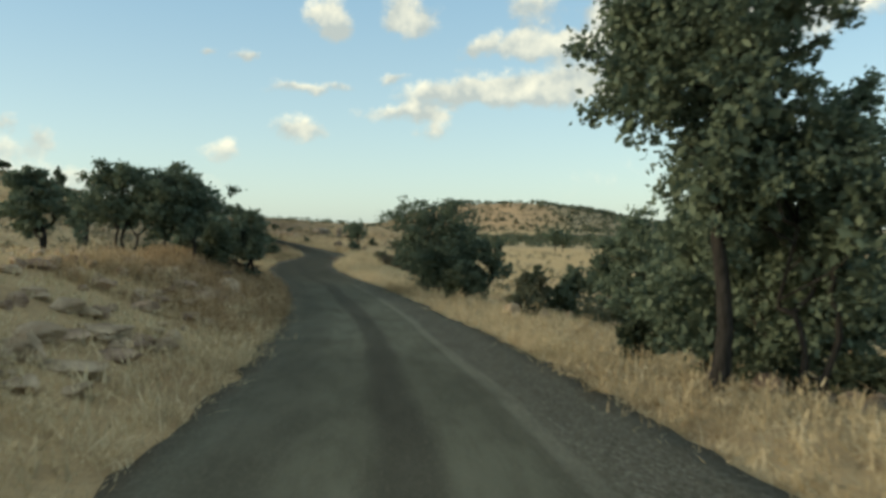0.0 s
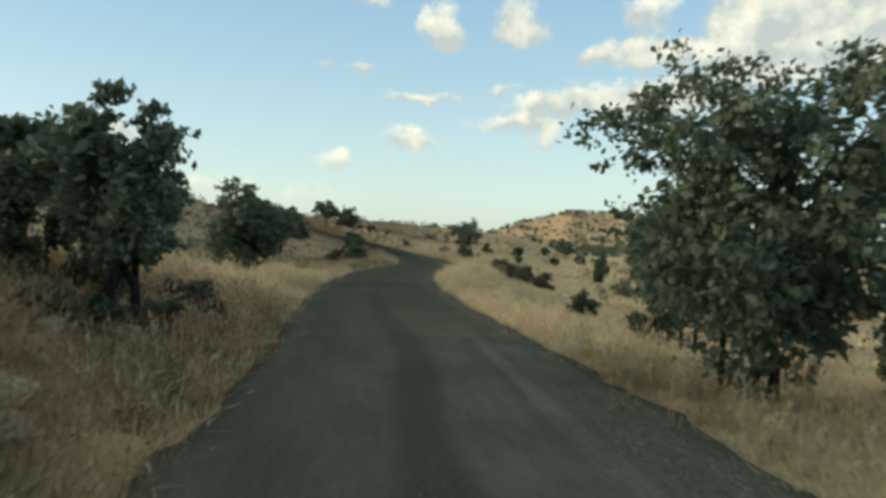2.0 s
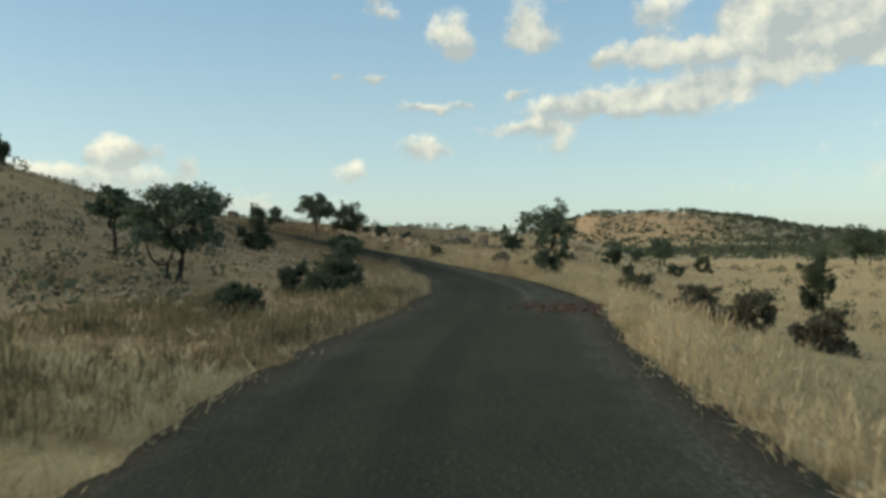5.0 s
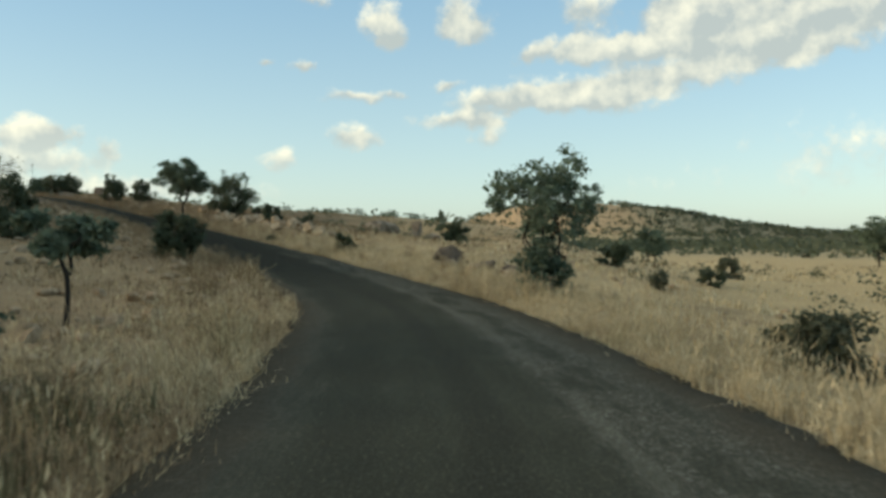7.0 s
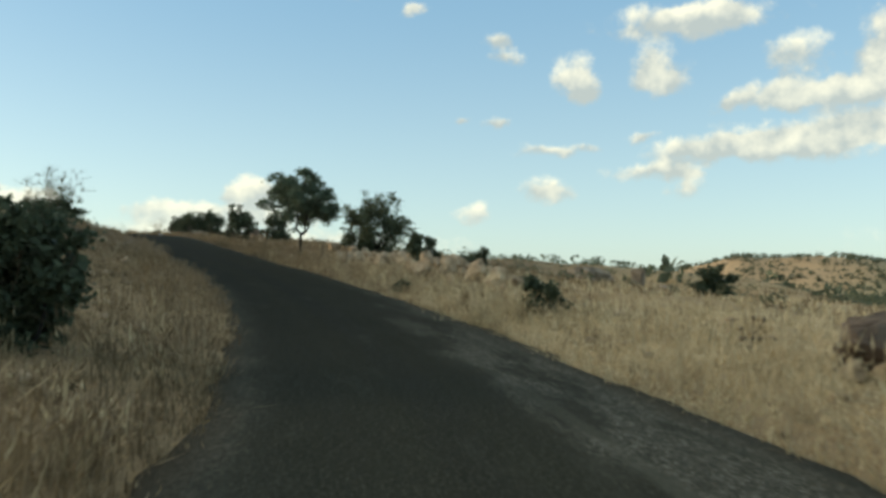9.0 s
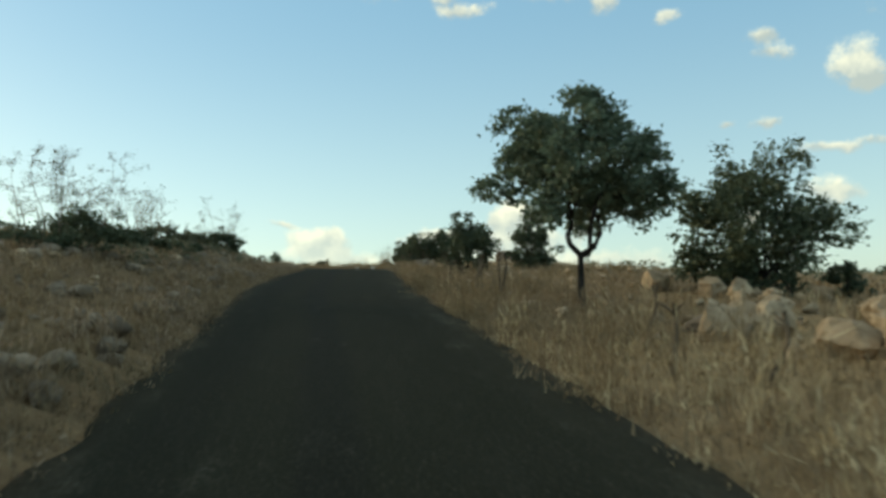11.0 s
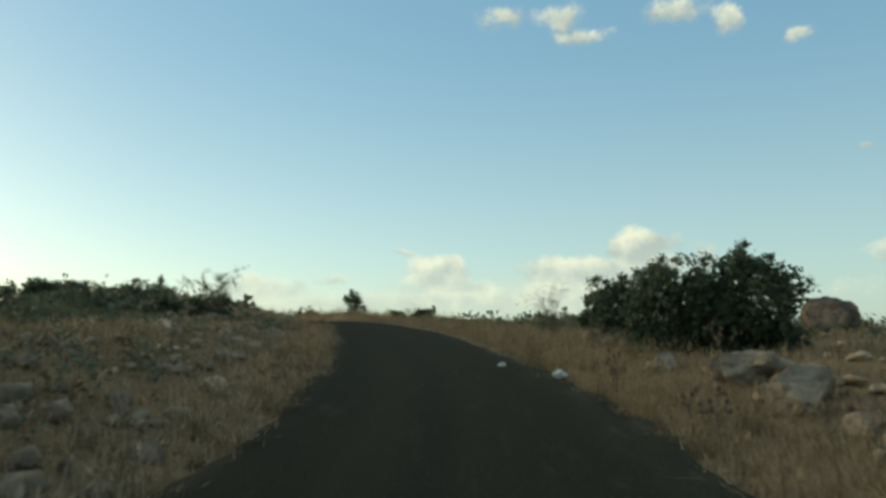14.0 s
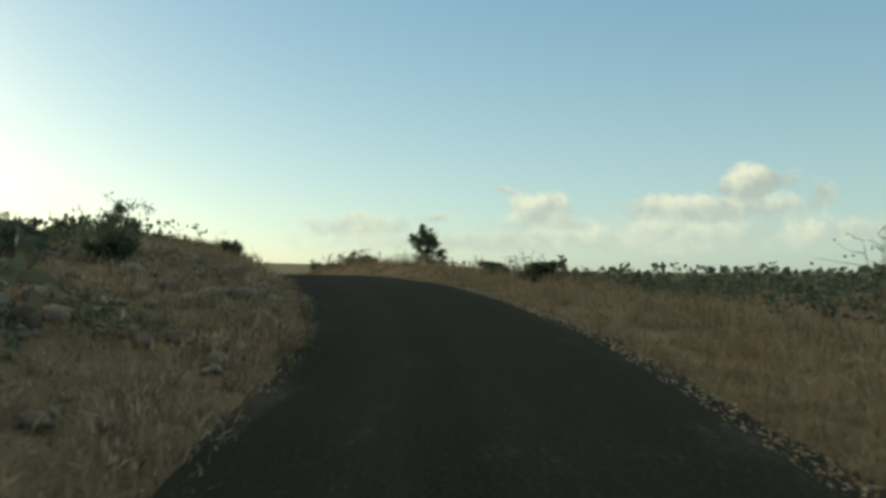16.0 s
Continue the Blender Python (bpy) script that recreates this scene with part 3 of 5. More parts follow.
def build_road():
    rng = np.random.default_rng(5)
    s = np.arange(2, ALONG[-1] - 1, .4)
    row = np.stack([np.interp(s, ALONG, LINE[:, i]) for i in range(4)], 1)
    tan = np.stack([np.interp(s, ALONG, TANGENT[:, i]) for i in range(2)], 1)
    cols = np.concatenate([[-1.0, -1.0], np.linspace(-.985, .985, 15), [1.0, 1.0]])
    ragged = lambda k: .06 * np.sin(s * .37 + k) + .045 * np.sin(s * 1.1 + 2 * k) * np.sin(s * .23) + .04 * np.sin(s * 2.3 + k) + .04 * rng.standard_normal(len(s))
    left, right = row[:, 3] + ragged(0), row[:, 3] + ragged(2)
    lat = np.where(cols[None] < 0, cols[None] * left[:, None], cols[None] * right[:, None])
    x = row[:, :1] + lat * tan[:, 1:]
    y = row[:, 1:2] - lat * tan[:, :1]
    z = row[:, 2:3] + .045 * (1 - cols[None] ** 2) + .015 * ripple(x, y, 3.5)
    z[:, 1] -= .03
    z[:, -2] -= .03
    z[:, 0] -= .16
    z[:, -1] -= .16
    uv = np.stack([lat.ravel(), np.repeat(s, len(cols))], 1)
    f = grid_faces(len(s), len(cols))[:, ::-1]
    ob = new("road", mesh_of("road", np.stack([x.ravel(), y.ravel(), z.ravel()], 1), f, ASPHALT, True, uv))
    return tagged(ob, "narrow patched dark grey asphalt country road", "road", kind="structure")


road = build_road()


def road_z(x, y):
    """Height of the asphalt's surface."""
    e, side, run, row = road_place(np.atleast_1d(float(x)), np.atleast_1d(float(y)))
    c = 1 + e[0] / row[0, 3]
    return row[0, 2] + .045 * (1 - min(abs(c), 1) ** 2)

# ---- plants and stones ----


def tube(path, radii, sides=6):
    """Corners and quads of a round tapering limb along a path."""
    path, radii = np.asarray(path, float), np.asarray(radii, float)
    d = np.gradient(path, axis=0)
    d /= np.linalg.norm(d, axis=1)[:, None] + 1e-9
    ref = np.where(np.abs(d[:, 2:]) > .9, [[1.0, 0, 0]], [[0, 0, 1.0]])
    a = np.cross(d, ref)
    a /= np.linalg.norm(a, axis=1)[:, None]
    b = np.cross(d, a)
    t = np.linspace(0, 2 * math.pi, sides, endpoint=False)
    v = path[:, None] + radii[:, None, None] * (np.cos(t)[None, :, None] * a[:, None] + np.sin(t)[None, :, None] * b[:, None])
    n = len(path)
    f = []
    for i in range(n - 1):
        for j in range(sides):
            k = (j + 1) % sides
            f.append((i * sides + j, i * sides + k, (i + 1) * sides + k, (i + 1) * sides + j))
    return v.reshape(-1, 3), np.array(f)


def merge(pieces):
    verts, faces, n = [], [], 0
    for v, f in pieces:
        verts.append(v)
        faces.append(f + n)
        n += len(v)
    return np.vstack(verts), np.vstack(faces)


def bend(a, b, rng, wander, steps=5):
    t = np.linspace(0, 1, steps)[:, None]
    p = np.asarray(a) * (1 - t) + np.asarray(b) * t
    off = rng.standard_normal((2, 3)) * wander
    return p + np.sin(t * math.pi) * off[0] + np.sin(t * 2 * math.pi) * off[1] * .5


def leaves(points, outward, size, rng, droop=.25):
    """Pointed leaves, each folded along its rib, at the points, facing roughly outwards."""
    n = len(points)
    axis = outward * .7 + rng.standard_normal((n, 3)) * .75
    axis[:, 2] -= droop
    axis /= np.linalg.norm(axis, axis=1)[:, None]
    across = np.cross(axis, rng.standard_normal((n, 3)))
    across /= np.linalg.norm(across, axis=1)[:, None]
    up = np.cross(axis, across)
    s = size * rng.uniform(.6, 1.35, n)[:, None]
    w = s * rng.uniform(.24, .36, n)[:, None]
    root, tip = points - axis * s * .5, points + axis * s * .5
    mid = points + axis * s * .08
    l, r = mid + across * w + up * s * .12, mid - across * w + up * s * .12
    v = np.stack([root, r, tip, l], 1).reshape(-1, 3)
    i = np.arange(n) * 4
    return v, np.concatenate([np.stack([i, i + 1, i + 2], 1), np.stack([i, i + 2, i + 3], 1)])


def crown_points(h, w, low, lobes, count, rng, hollow=.45, squash=1.0):
    """Leaf points gathered in sprays on the shells of several lobes that fill the crown."""
    mid, half = (h + low) / 2, (h - low) / 2
    cs, rs = [], []
    spin = rng.uniform(0, 6.28)
    for i in range(lobes):
        # lobes spread evenly round the crown, then shaken
        up = 1 - 2 * (i + .5) / lobes
        flat = math.sqrt(1 - up * up)
        q = np.array([flat * math.cos(spin + 2.4 * i), flat * math.sin(spin + 2.4 * i), up]) + rng.normal(0, .22, 3)
        q *= rng.uniform(.62, .98) / max(np.linalg.norm(q), .3)
        r = rng.uniform(.26, .48)
        q *= (1 - r * .75)
        taper = 1.0 - .12 * max(q[2], 0)
        cs.append((q[0] * w / 2 * taper, q[1] * w / 2 * taper, mid + q[2] * half))
        rs.append((r * w / 2, r * w / 2, r * half * squash))
    cs, rs = np.array(cs), np.array(rs)
    # each lobe breaks up into clumps, each clump into sprays
    knots = 7
    d = rng.standard_normal((lobes * knots, 3))
    d[:, 2] += .2
    d /= np.linalg.norm(d, axis=1)[:, None]
    push = np.where(rng.random(lobes * knots) < .12, rng.uniform(1.05, 1.25, lobes * knots), rng.uniform(.55, 1.05, lobes * knots))[:, None]
    clump = np.repeat(cs, knots, 0) + d * np.repeat(rs, knots, 0) * push
    size = np.repeat(rs, knots, 0) * rng.uniform(.26, .46, (lobes * knots, 1))
    share = size[:, 0] ** 2
    per = 26
    sprays = max(6, count // per)
    k = rng.choice(lobes * knots, sprays, p=share / share.sum())
    way = rng.standard_normal((sprays, 3))
    way[:, 2] += .25
    way /= np.linalg.norm(way, axis=1)[:, None]
    centre = clump[k] + way * size[k] * (1 - hollow * rng.random(sprays)[:, None] ** 2)
    spread = np.repeat(rng.uniform(.04, .09, sprays) * (.6 + .14 * w), per)[:, None]
    pts = np.repeat(centre, per, 0) + rng.standard_normal((sprays * per, 3)) * spread * [1.2, 1.2, .8]
    out = way * .6 + d[k]
    return cs, rs, centre, pts, np.repeat(out / (np.linalg.norm(out, axis=1)[:, None] + .01), per, 0)


def inner_leaves(cs, rs, count, leaf, rng):
    """Larger shaded sprays inside the lobes, which close the crown."""
    k = rng.integers(0, len(cs), count)
    d = rng.standard_normal((count, 3))
    d /= np.linalg.norm(d, axis=1)[:, None]
    return leaves(cs[k] + d * rs[k] * rng.uniform(.25, .78, (count, 1)), d, leaf * 2.1, rng, .1)


def finish(ob, x, y, turn, sink=.03):
    ob.matrix_basis = pose(x, y, float(ground_z(x, y)[0]) - sink, 0, 0, turn)
    return ob


def tree(x, y, h, w, seed, label, stems=1, low=.28, lobes=9, count=5200, leaf=.104, lean=0.0, squash=1.0, mat=None, name="oak_tree", hollow=.45, group="oak trees", thick=1.0, fork=0.0, inner=.10):
    rng = np.random.default_rng(seed)
    count = int(count * 1.2)
    root = tagged(new(name), label, "tree", group)
    cs, rs, centre, pts, out = crown_points(h, w, h * low, lobes, count, rng, hollow, squash)
    v, f = merge([leaves(pts, out, leaf * 1.15, rng), inner_leaves(cs, rs, int(count * inner), leaf, rng)])
    part("crown", mesh_of("crown", v, f, mat or OAK), root)
    wood = []
    base_r = (.035 + .022 * h) * thick
    for s in range(stems):
        a = rng.uniform(0, 6.28)
        foot = np.array([math.cos(a), math.sin(a), 0]) * (.12 * w * (stems > 1))
        crotch = np.array([math.cos(a) * .13 * w * (stems > 1) + lean, math.sin(a) * .13 * w * (stems > 1), h * (fork or max(low, .22)) * rng.uniform(.85, 1.1)])
        foot[2] = -.25
        stem = bend(foot, crotch, rng, .05 * h * .3, 7)
        r = base_r / (1 + .35 * (stems - 1))
        radii = np.linspace(1.0, .68, 7) * r
        radii[0] *= 1.5
        radii[1] *= 1.15
        wood.append(tube(stem, radii, 8))
        mine = [i for i in range(lobes) if i % stems == s]
        mine = [i for i in mine if cs[i][2] >= crotch[2] + .2 * h]
        turn = [math.atan2(cs[i][1] - crotch[1], cs[i][0] - crotch[0]) for i in mine]
        mine = [i for _, i in sorted(zip(turn, mine))]
        # two or three main limbs, each forking towards its share of the lobes
        forks = {}
        share = 2 if len(mine) < 7 else 3
        for m in range(share):
            group = mine[m * len(mine) // share:(m + 1) * len(mine) // share]
            if not group:
                continue
            reach = crotch + (cs[group].mean(0) - crotch) * rng.uniform(.42, .6)
            reach[2] += .05 * h
            main = bend(crotch - [0, 0, .05], reach, rng, .05 * w, 6)
            wood.append(tube(main, np.linspace(.66, .42, 6) * r, 7))
            forks.update({i: main[rng.integers(3, 6)] for i in group})
        for i in mine:
            limb = bend(forks[i], cs[i], rng, .05 * w, 6)
            wood.append(tube(limb, np.linspace(.36, .13, 6) * r, 5))
            near = np.argsort(np.linalg.norm(centre - cs[i], axis=1))[:6]
            for j in near:
                wood.append(tube(bend(limb[rng.integers(3, 6)], centre[j], rng, .03 * w, 4), np.linspace(.16, .05, 4) * r, 4))
    v, f = merge(wood)
    part("trunk", mesh_of("trunk", v, f, BARK, True), root, "rough grey-brown bark")
    return finish(root, x, y, rng.uniform(0, 360) if lean == 0 else 0)


def shrub(x, y, h, w, seed, label, mat=None, leaf=.07, lobes=6, count=2200, sprigs=0, tall=0.0, leafy=5, name="shrub", low=.05, hollow=.5):
    """A many-stemmed bush; sprigs are bare shoots that stand out of it."""
    rng = np.random.default_rng(seed)
    root = tagged(new(name), label, "shrub", "roadside shrubs")
    cs, rs, centre, pts, out = crown_points(h, w, h * low - .3 * h, lobes, int(count * .66), rng, hollow)
    v, f = merge([leaves(pts, out, leaf * 1.25, rng, .0), inner_leaves(cs, rs, count // 4, leaf, rng)])
    part("foliage", mesh_of("foliage", v, f, mat or SCRUB), root)
    wood = []
    for i in range(lobes):
        foot = np.array([*(rng.standard_normal(2) * .08 * w), -.12])
        wood.append(tube(bend(foot, cs[i], rng, .05 * w, 5), np.linspace(.022, .008, 5) * (.6 + h * .4), 5))
        for j in np.argsort(np.linalg.norm(centre - cs[i], axis=1))[:6]:
            wood.append(tube(bend(cs[i], centre[j], rng, .03 * w, 3), [.008, .006, .003], 4))
    v, f = merge(wood)
    part("wood", mesh_of("wood", v, f, BARK, True), root)
    if sprigs:
        bits, tips, ways = [], [], []
        for i in range(sprigs):
            a, r = rng.uniform(0, 6.28), rng.uniform(0, .42) * w
            foot = np.array([math.cos(a) * r, math.sin(a) * r, h * .3])
            top = foot + [math.cos(a) * .35 * tall * rng.random() + .12 * rng.standard_normal(), math.sin(a) * .35 * tall * rng.random(), tall * rng.uniform(.6, 1.1)]
            shoot = bend(foot, top, rng, .05 * tall, 8)
            bits.append(tube(shoot, np.linspace(.012, .003, 8), 4))
            for _ in range(7):
                k = rng.integers(2, 8)
                d = np.array([*rng.standard_normal(2), rng.uniform(.2, 1.0)]) * .16 * tall
                bits.append(tube(bend(shoot[k], shoot[k] + d, rng, .02, 4), np.linspace(.006, .002, 4), 3))
                tips += list(shoot[k] + d * rng.uniform(.2, 1, (leafy, 1)) + rng.standard_normal((leafy, 3)) * .05)
                ways += [d / np.linalg.norm(d)] * leafy
        v, f = merge(bits)
        tagged(part("bare_wood", mesh_of("bare_wood", v, f, TWIG, True), root), "thin bare upright shoots", kind="stuff")
        v, f = leaves(np.array(tips), np.array(ways), leaf * .8, rng)
        tagged(part("leaf_spray", mesh_of("leaf_spray", v, f, GREYLEAF), root), kind="stuff")
    return finish(root, x, y, rng.uniform(0, 360))


def rough_stone(size, seed, detail=3, flat=.7):
    """An angular, worn block of stone about that wide."""
    rng = np.random.default_rng(seed)
    bm = bmesh.new()
    bmesh.ops.create_icosphere(bm, subdivisions=detail, radius=.5)
    planes = rng.standard_normal((13, 3))
    planes /= np.linalg.norm(planes, axis=1)[:, None]
    cut = rng.uniform(.24, .43, 13)
    stretch = np.array([rng.uniform(.85, 1.2), rng.uniform(.65, 1.0), flat * rng.uniform(.85, 1.15)])
    off = rng.uniform(-50, 50, 3)
    for v in bm.verts:
        p = np.array(v.co)
        for c, n in zip(cut, planes):
            d = n @ p - c
            if d > 0:
                p = p - n * d * .96
        q = Vector(p * 2.6 + off)
        crack = abs(noise.noise(q * 1.7 + Vector((9, 4, 2))))
        p = p * (1 + .09 * noise.noise(q) + .07 * noise.noise(q * 2.9) - .10 * max(0.0, .14 - crack) / .14)
        v.co = Vector(p * stretch * size)
    me = bpy.data.meshes.new("stone")
    bm.to_mesh(me)
    bm.free()
    return me


def boulder(x, y, w, h, seed, label, mat=None, sink=.22, raised=0.0):
    me = rough_stone(1.0, seed, 4 if w > .8 else 3, 1.0)
    me.materials.append(mat or STONE)
    co = np.empty(len(me.vertices) * 3, np.float32)
    me.vertices.foreach_get("co", co)
    co = co.reshape(-1, 3)
    span = co.max(0) - co.min(0)
    co = (co - (co.max(0) + co.min(0)) / 2) / span * [w, w * .8, h * 1.25]
    me.vertices.foreach_set("co", co.astype(np.float32).ravel())
    me.update()
    ob = tagged(new("boulder", me), label, "boulder", "field stones")
    ob.matrix_basis = pose(x, y, float(ground_z(x, y)[0]) + h * 1.25 * (.5 - sink) + raised, 0, 0, (seed * 47) % 360)
    return ob


def stake(x, y, h, seed):
    """A weathered stick driven into the verge, with a broken fork at its top."""
    rng = np.random.default_rng(seed)
    root = tagged(new("wooden_stake"), "crooked weathered wooden stake in tall dry grass", "stake", "old fence stakes")
    top = np.array([rng.normal(0, .16) * h, rng.normal(0, .16) * h, h])
    pole = bend((0, 0, -.2), top, rng, .05, 8)
    v, f = tube(pole, np.linspace(.032, .02, 8), 7)
    part("pole", mesh_of("pole", v, f, TWIG, True), root)
    for _ in range(3):
        v, f = tube(bend(pole[6], pole[6] + [rng.normal(0, .1), rng.normal(0, .1), .14], rng, .02, 4), np.linspace(.016, .007, 4), 5)
        part("stub", mesh_of("stub", v, f, TWIG, True), root)
    return finish(root, x, y, 0, 0)


def plastic_bag(x, y, seed, scale):
    rng = np.random.default_rng(seed)
    bm = bmesh.new()
    bmesh.ops.create_icosphere(bm, subdivisions=4, radius=.5)
    for v in bm.verts:
        q = v.co * 2.2 + Vector((seed, 3, 7))
        k = 1 + .5 * noise.noise(q) + .3 * abs(noise.noise(q * 2.7))
        v.co = Vector((v.co.x * .24 * k, v.co.y * .16 * k, v.co.z * .15 * k + .03 * noise.noise(q * 5))) * scale
    low = min(v.co.z for v in bm.verts)
    me = bpy.data.meshes.new("plastic_bag")
    bm.to_mesh(me)
    bm.free()
    me.materials.append(PLASTIC)
    ob = tagged(new("plastic_bag", me), "crumpled white plastic bag lying at the road edge", "litter")
    ob.matrix_basis = pose(x, y, road_z(x, y) - low - .02, 0, 0, 30)
    return ob


def thistle(x, y, h, seed):
    rng = np.random.default_rng(seed)
    root = tagged(new("dry_thistle"), "dead brown thistle with round seed heads", "thistle", "dry thistles")
    stalk = bend((0, 0, -.05), (rng.normal(0, .08), rng.normal(0, .08), h), rng, .03, 8)
    bits, heads = [tube(stalk, np.linspace(.009, .004, 8), 5)], [stalk[-1]]
    for _ in range(6):
        k = rng.integers(3, 7)
        a = rng.uniform(0, 6.28)
        end = stalk[k] + [math.cos(a) * .2 * h, math.sin(a) * .2 * h, .24 * h]
        v, f = tube(bend(stalk[k], end, rng, .02, 4), np.linspace(.006, .003, 4), 4)
        part("branch", mesh_of("branch", v, f, TWIG, True), root)
        heads.append(end)
    v, f = bits[0]
    part("stalk", mesh_of("stalk", v, f, TWIG, True), root)
    for p in heads:
        v, f = tube([p + [0, 0, -.01], p + [0, 0, .01], p + [0, 0, .03], p + [0, 0, .05]], [.008, .026, .024, .01], 7)
        part("seed_head", mesh_of("seed_head", v, f, TWIG, True), root)
    return finish(root, x, y, 0, 0)


def beside(run, out, side):
    """Places at so many metres along the road and out from its edge."""
    k = [np.interp(run, ALONG, LINE[:, i]) for i in (0, 1, 3)]
    tx, ty = np.interp(run, ALONG, TANGENT[:, 0]), np.interp(run, ALONG, TANGENT[:, 1])
    lat = side * (k[2] + out)
    return k[0] + lat * ty, k[1] - lat * tx


# ---- trees, shrubs and boulders, along the road ----
tree(3.35, 10.0, 6.3, 3.4, 101, "tall dark green oak leaning over the grass verge", count=24000, stems=1, low=.27, lobes=21, hollow=.57, leaf=.082, inner=.07, fork=.42, thick=.62)
tree(5.0, 12.6, 3.4, 4.4, 102, "low bushy oak behind taller oaks", count=14000, stems=3, low=.0, lobes=16, inner=.16)
tree(4.75, 10.4, 4.5, 3.1, 103, "broad dark oak with low branches beside the verge", count=15000, stems=2, low=.2, lobes=16, inner=.10, leaf=.085, fork=.3, thick=.55)
tree(6.8, 25.3, 4.1, 5.0, 104, "round dense green oak below the road bank", count=15000, stems=4, low=-.08, lobes=20, thick=.7, inner=.16)
tree(-14.4, 28.4, 3.2, 3.0, 105, "dark oak on the grassy slope", count=5808, stems=2, low=.12)
tree(-9.94, 32.6, 2.3, 2.0, 106, "distant dark oak in the dry grass", count=3408, stems=2, low=.1, lobes=7, leaf=.13)
tree(-0.4, 31.4, 4.0, 3.9, 107, "broad round oak with foliage almost to the grass", count=17000, stems=4, low=0, lobes=20, thick=.75, hollow=.5, inner=.08, leaf=.085)
tree(1.55, 31.0, 2.9, 2.3, 108, "smaller oak grown into its neighbour", count=6500, stems=2, low=-.05, thick=.7, hollow=.6, inner=.05)
tree(0.95, 49.5, 4.55, 2.9, 109, "slender tall oak in the dry field", count=10500, stems=2, low=.1, thick=.75, lobes=15, hollow=.6, inner=.07)
tree(0.5, 41.1, 3.8, 2.5, 110, "narrow oak with a bare forked trunk", count=7500, stems=2, low=.24, thick=.65, lobes=12, hollow=.65, inner=.05)
shrub(-0.2, 42.6, 1.1, 1.3, 286, "dark brush at the foot of oaks", count=3600)
tree(-10.5, 98.4, 4.0, 3.5, 111, "open-crowned many-stemmed oak beside the road", count=7500, stems=5, low=.27, lobes=15, hollow=.75, inner=.02, thick=.85, leaf=.085)
shrub(-10.75, 98.2, 1.7, 1.7, 282, "leafy thicket round the stems of an oak", mat=OAK, count=4600, leaf=.08, lobes=10)
tree(-33.15, 129.43, 4.25, 3.95, 112, "single-trunk oak with a wide dark crown on stony grass", count=16000, stems=1, low=.24, lobes=15, hollow=.55, inner=.05, leaf=.085, thick=.65, fork=.24)
shrub(-31.4, 133.6, 3.2, 4.0, 113, "large dark shrub behind a tumbled stone wall", count=17000, leaf=.072, lobes=15)
tree(-8.2, 25.2, 3.1, 3.3, 114, "many-stemmed oak on the stony bank", count=11500, stems=5, low=.13, lobes=15, thick=.8, leaf=.09)
tree(-9.9, 25.2, 3.2, 3.2, 115, "loose-crowned oak behind the stony bank", count=9500, stems=3, low=.16, lobes=14, leaf=.09, thick=.8)
shrub(-7.75, 27.4, 1.8, 1.5, 279, "dense dark green shrub at the foot of oaks", count=6500, leaf=.075, lobes=10)
shrub(-8.15, 31.0, .62, 1.5, 280, "brown half-dead brush among stones", mat=DEADLEAF, count=2600, lobes=8, hollow=.7)
shrub(-7.85, 33.4, .62, .95, 281, "brown half-dead brush among stones", mat=DEADLEAF, count=1800, lobes=7, hollow=.7)
tree(-7.3, 30.2, 2.8, 1.65, 116, "young upright oak at the road edge", count=5200, stems=2, low=.14, lobes=10, leaf=.088)
tree(-13.6, 50.1, 3.3, 3.0, 117, "compact dark oak with foliage near the ground", count=11000, stems=3, low=-.04, lobes=17, thick=.6, inner=.12)
tree(-24.2, 84.2, 4.0, 4.3, 118, "round oak on three thin stems", count=8500, stems=3, low=.2, lobes=13, inner=.12)
tree(-19.03, 88.95, 2.0, 1.7, 119, "small umbrella-shaped oak on a thin bent trunk", count=2400, stems=1, low=.55, lobes=6, thick=.7)
shrub(-22.75, 102.84, 2.0, 1.9, 120, "dense dark green shrub in dry grass", count=10092, sprigs=3, tall=.9, leaf=.07, lobes=11)
shrub(-6.8, 89.1, 1.2, 2.0, 121, "yellow-green leafy shrub in tall dry grass", count=4600, mat=GREYLEAF, leaf=.075, lobes=9)
shrub(-19.1, 113.0, 0.9, 1.2, 122, "low grey-green shrub in dry grass", count=2351)
shrub(-44.15, 142.2, 2.4, 2.3, 123, "dense dark green shrub in dry grass", count=10722, leaf=.07, lobes=11)
shrub(-42.9, 144.9, 2.3, 2.1, 124, "dense dark green shrub in dry grass", count=8168, leaf=.07, lobes=11)
shrub(-57.4, 140.8, 1.35, 2.3, 125, "dark shrub with bare upright shoots", count=8500, sprigs=7, tall=2.0, leafy=16, leaf=.065, lobes=11)
tree(-87.1, 171.4, 1.9, 1.75, 126, "small ragged dark green tree by the road crest", count=2600, stems=2, low=-.08, lobes=13, leaf=.085, mat=SCRUB, name="small_tree", thick=.6, hollow=.75, inner=.04)
boulder(-13.85, 106.87, 1.35, 0.68, 127, "dark brown hollowed boulder with a pale top", DARKSTONE, .1)
boulder(-23.2, 154.4, 3.8, 1.3, 128, "long grey rock outcrop on the skyline", GREYSTONE, .3)
boulder(-19.9, 154.8, 1.25, 1.6, 178, "upright grey rock at the end of the outcrop", GREYSTONE, .15)
boulder(-18.2, 152.6, 2.6, .7, 175, "low grey rock ledge below the outcrop", GREYSTONE, .3)
boulder(-57.94, 167.36, 2.1, 1.3, 129, "large brown boulder beside a shrub", DARKSTONE, .2)
boulder(-52.33, 149.82, 0.9, 0.6, 130, "pale weathered field boulder in dry grass", GREYSTONE)
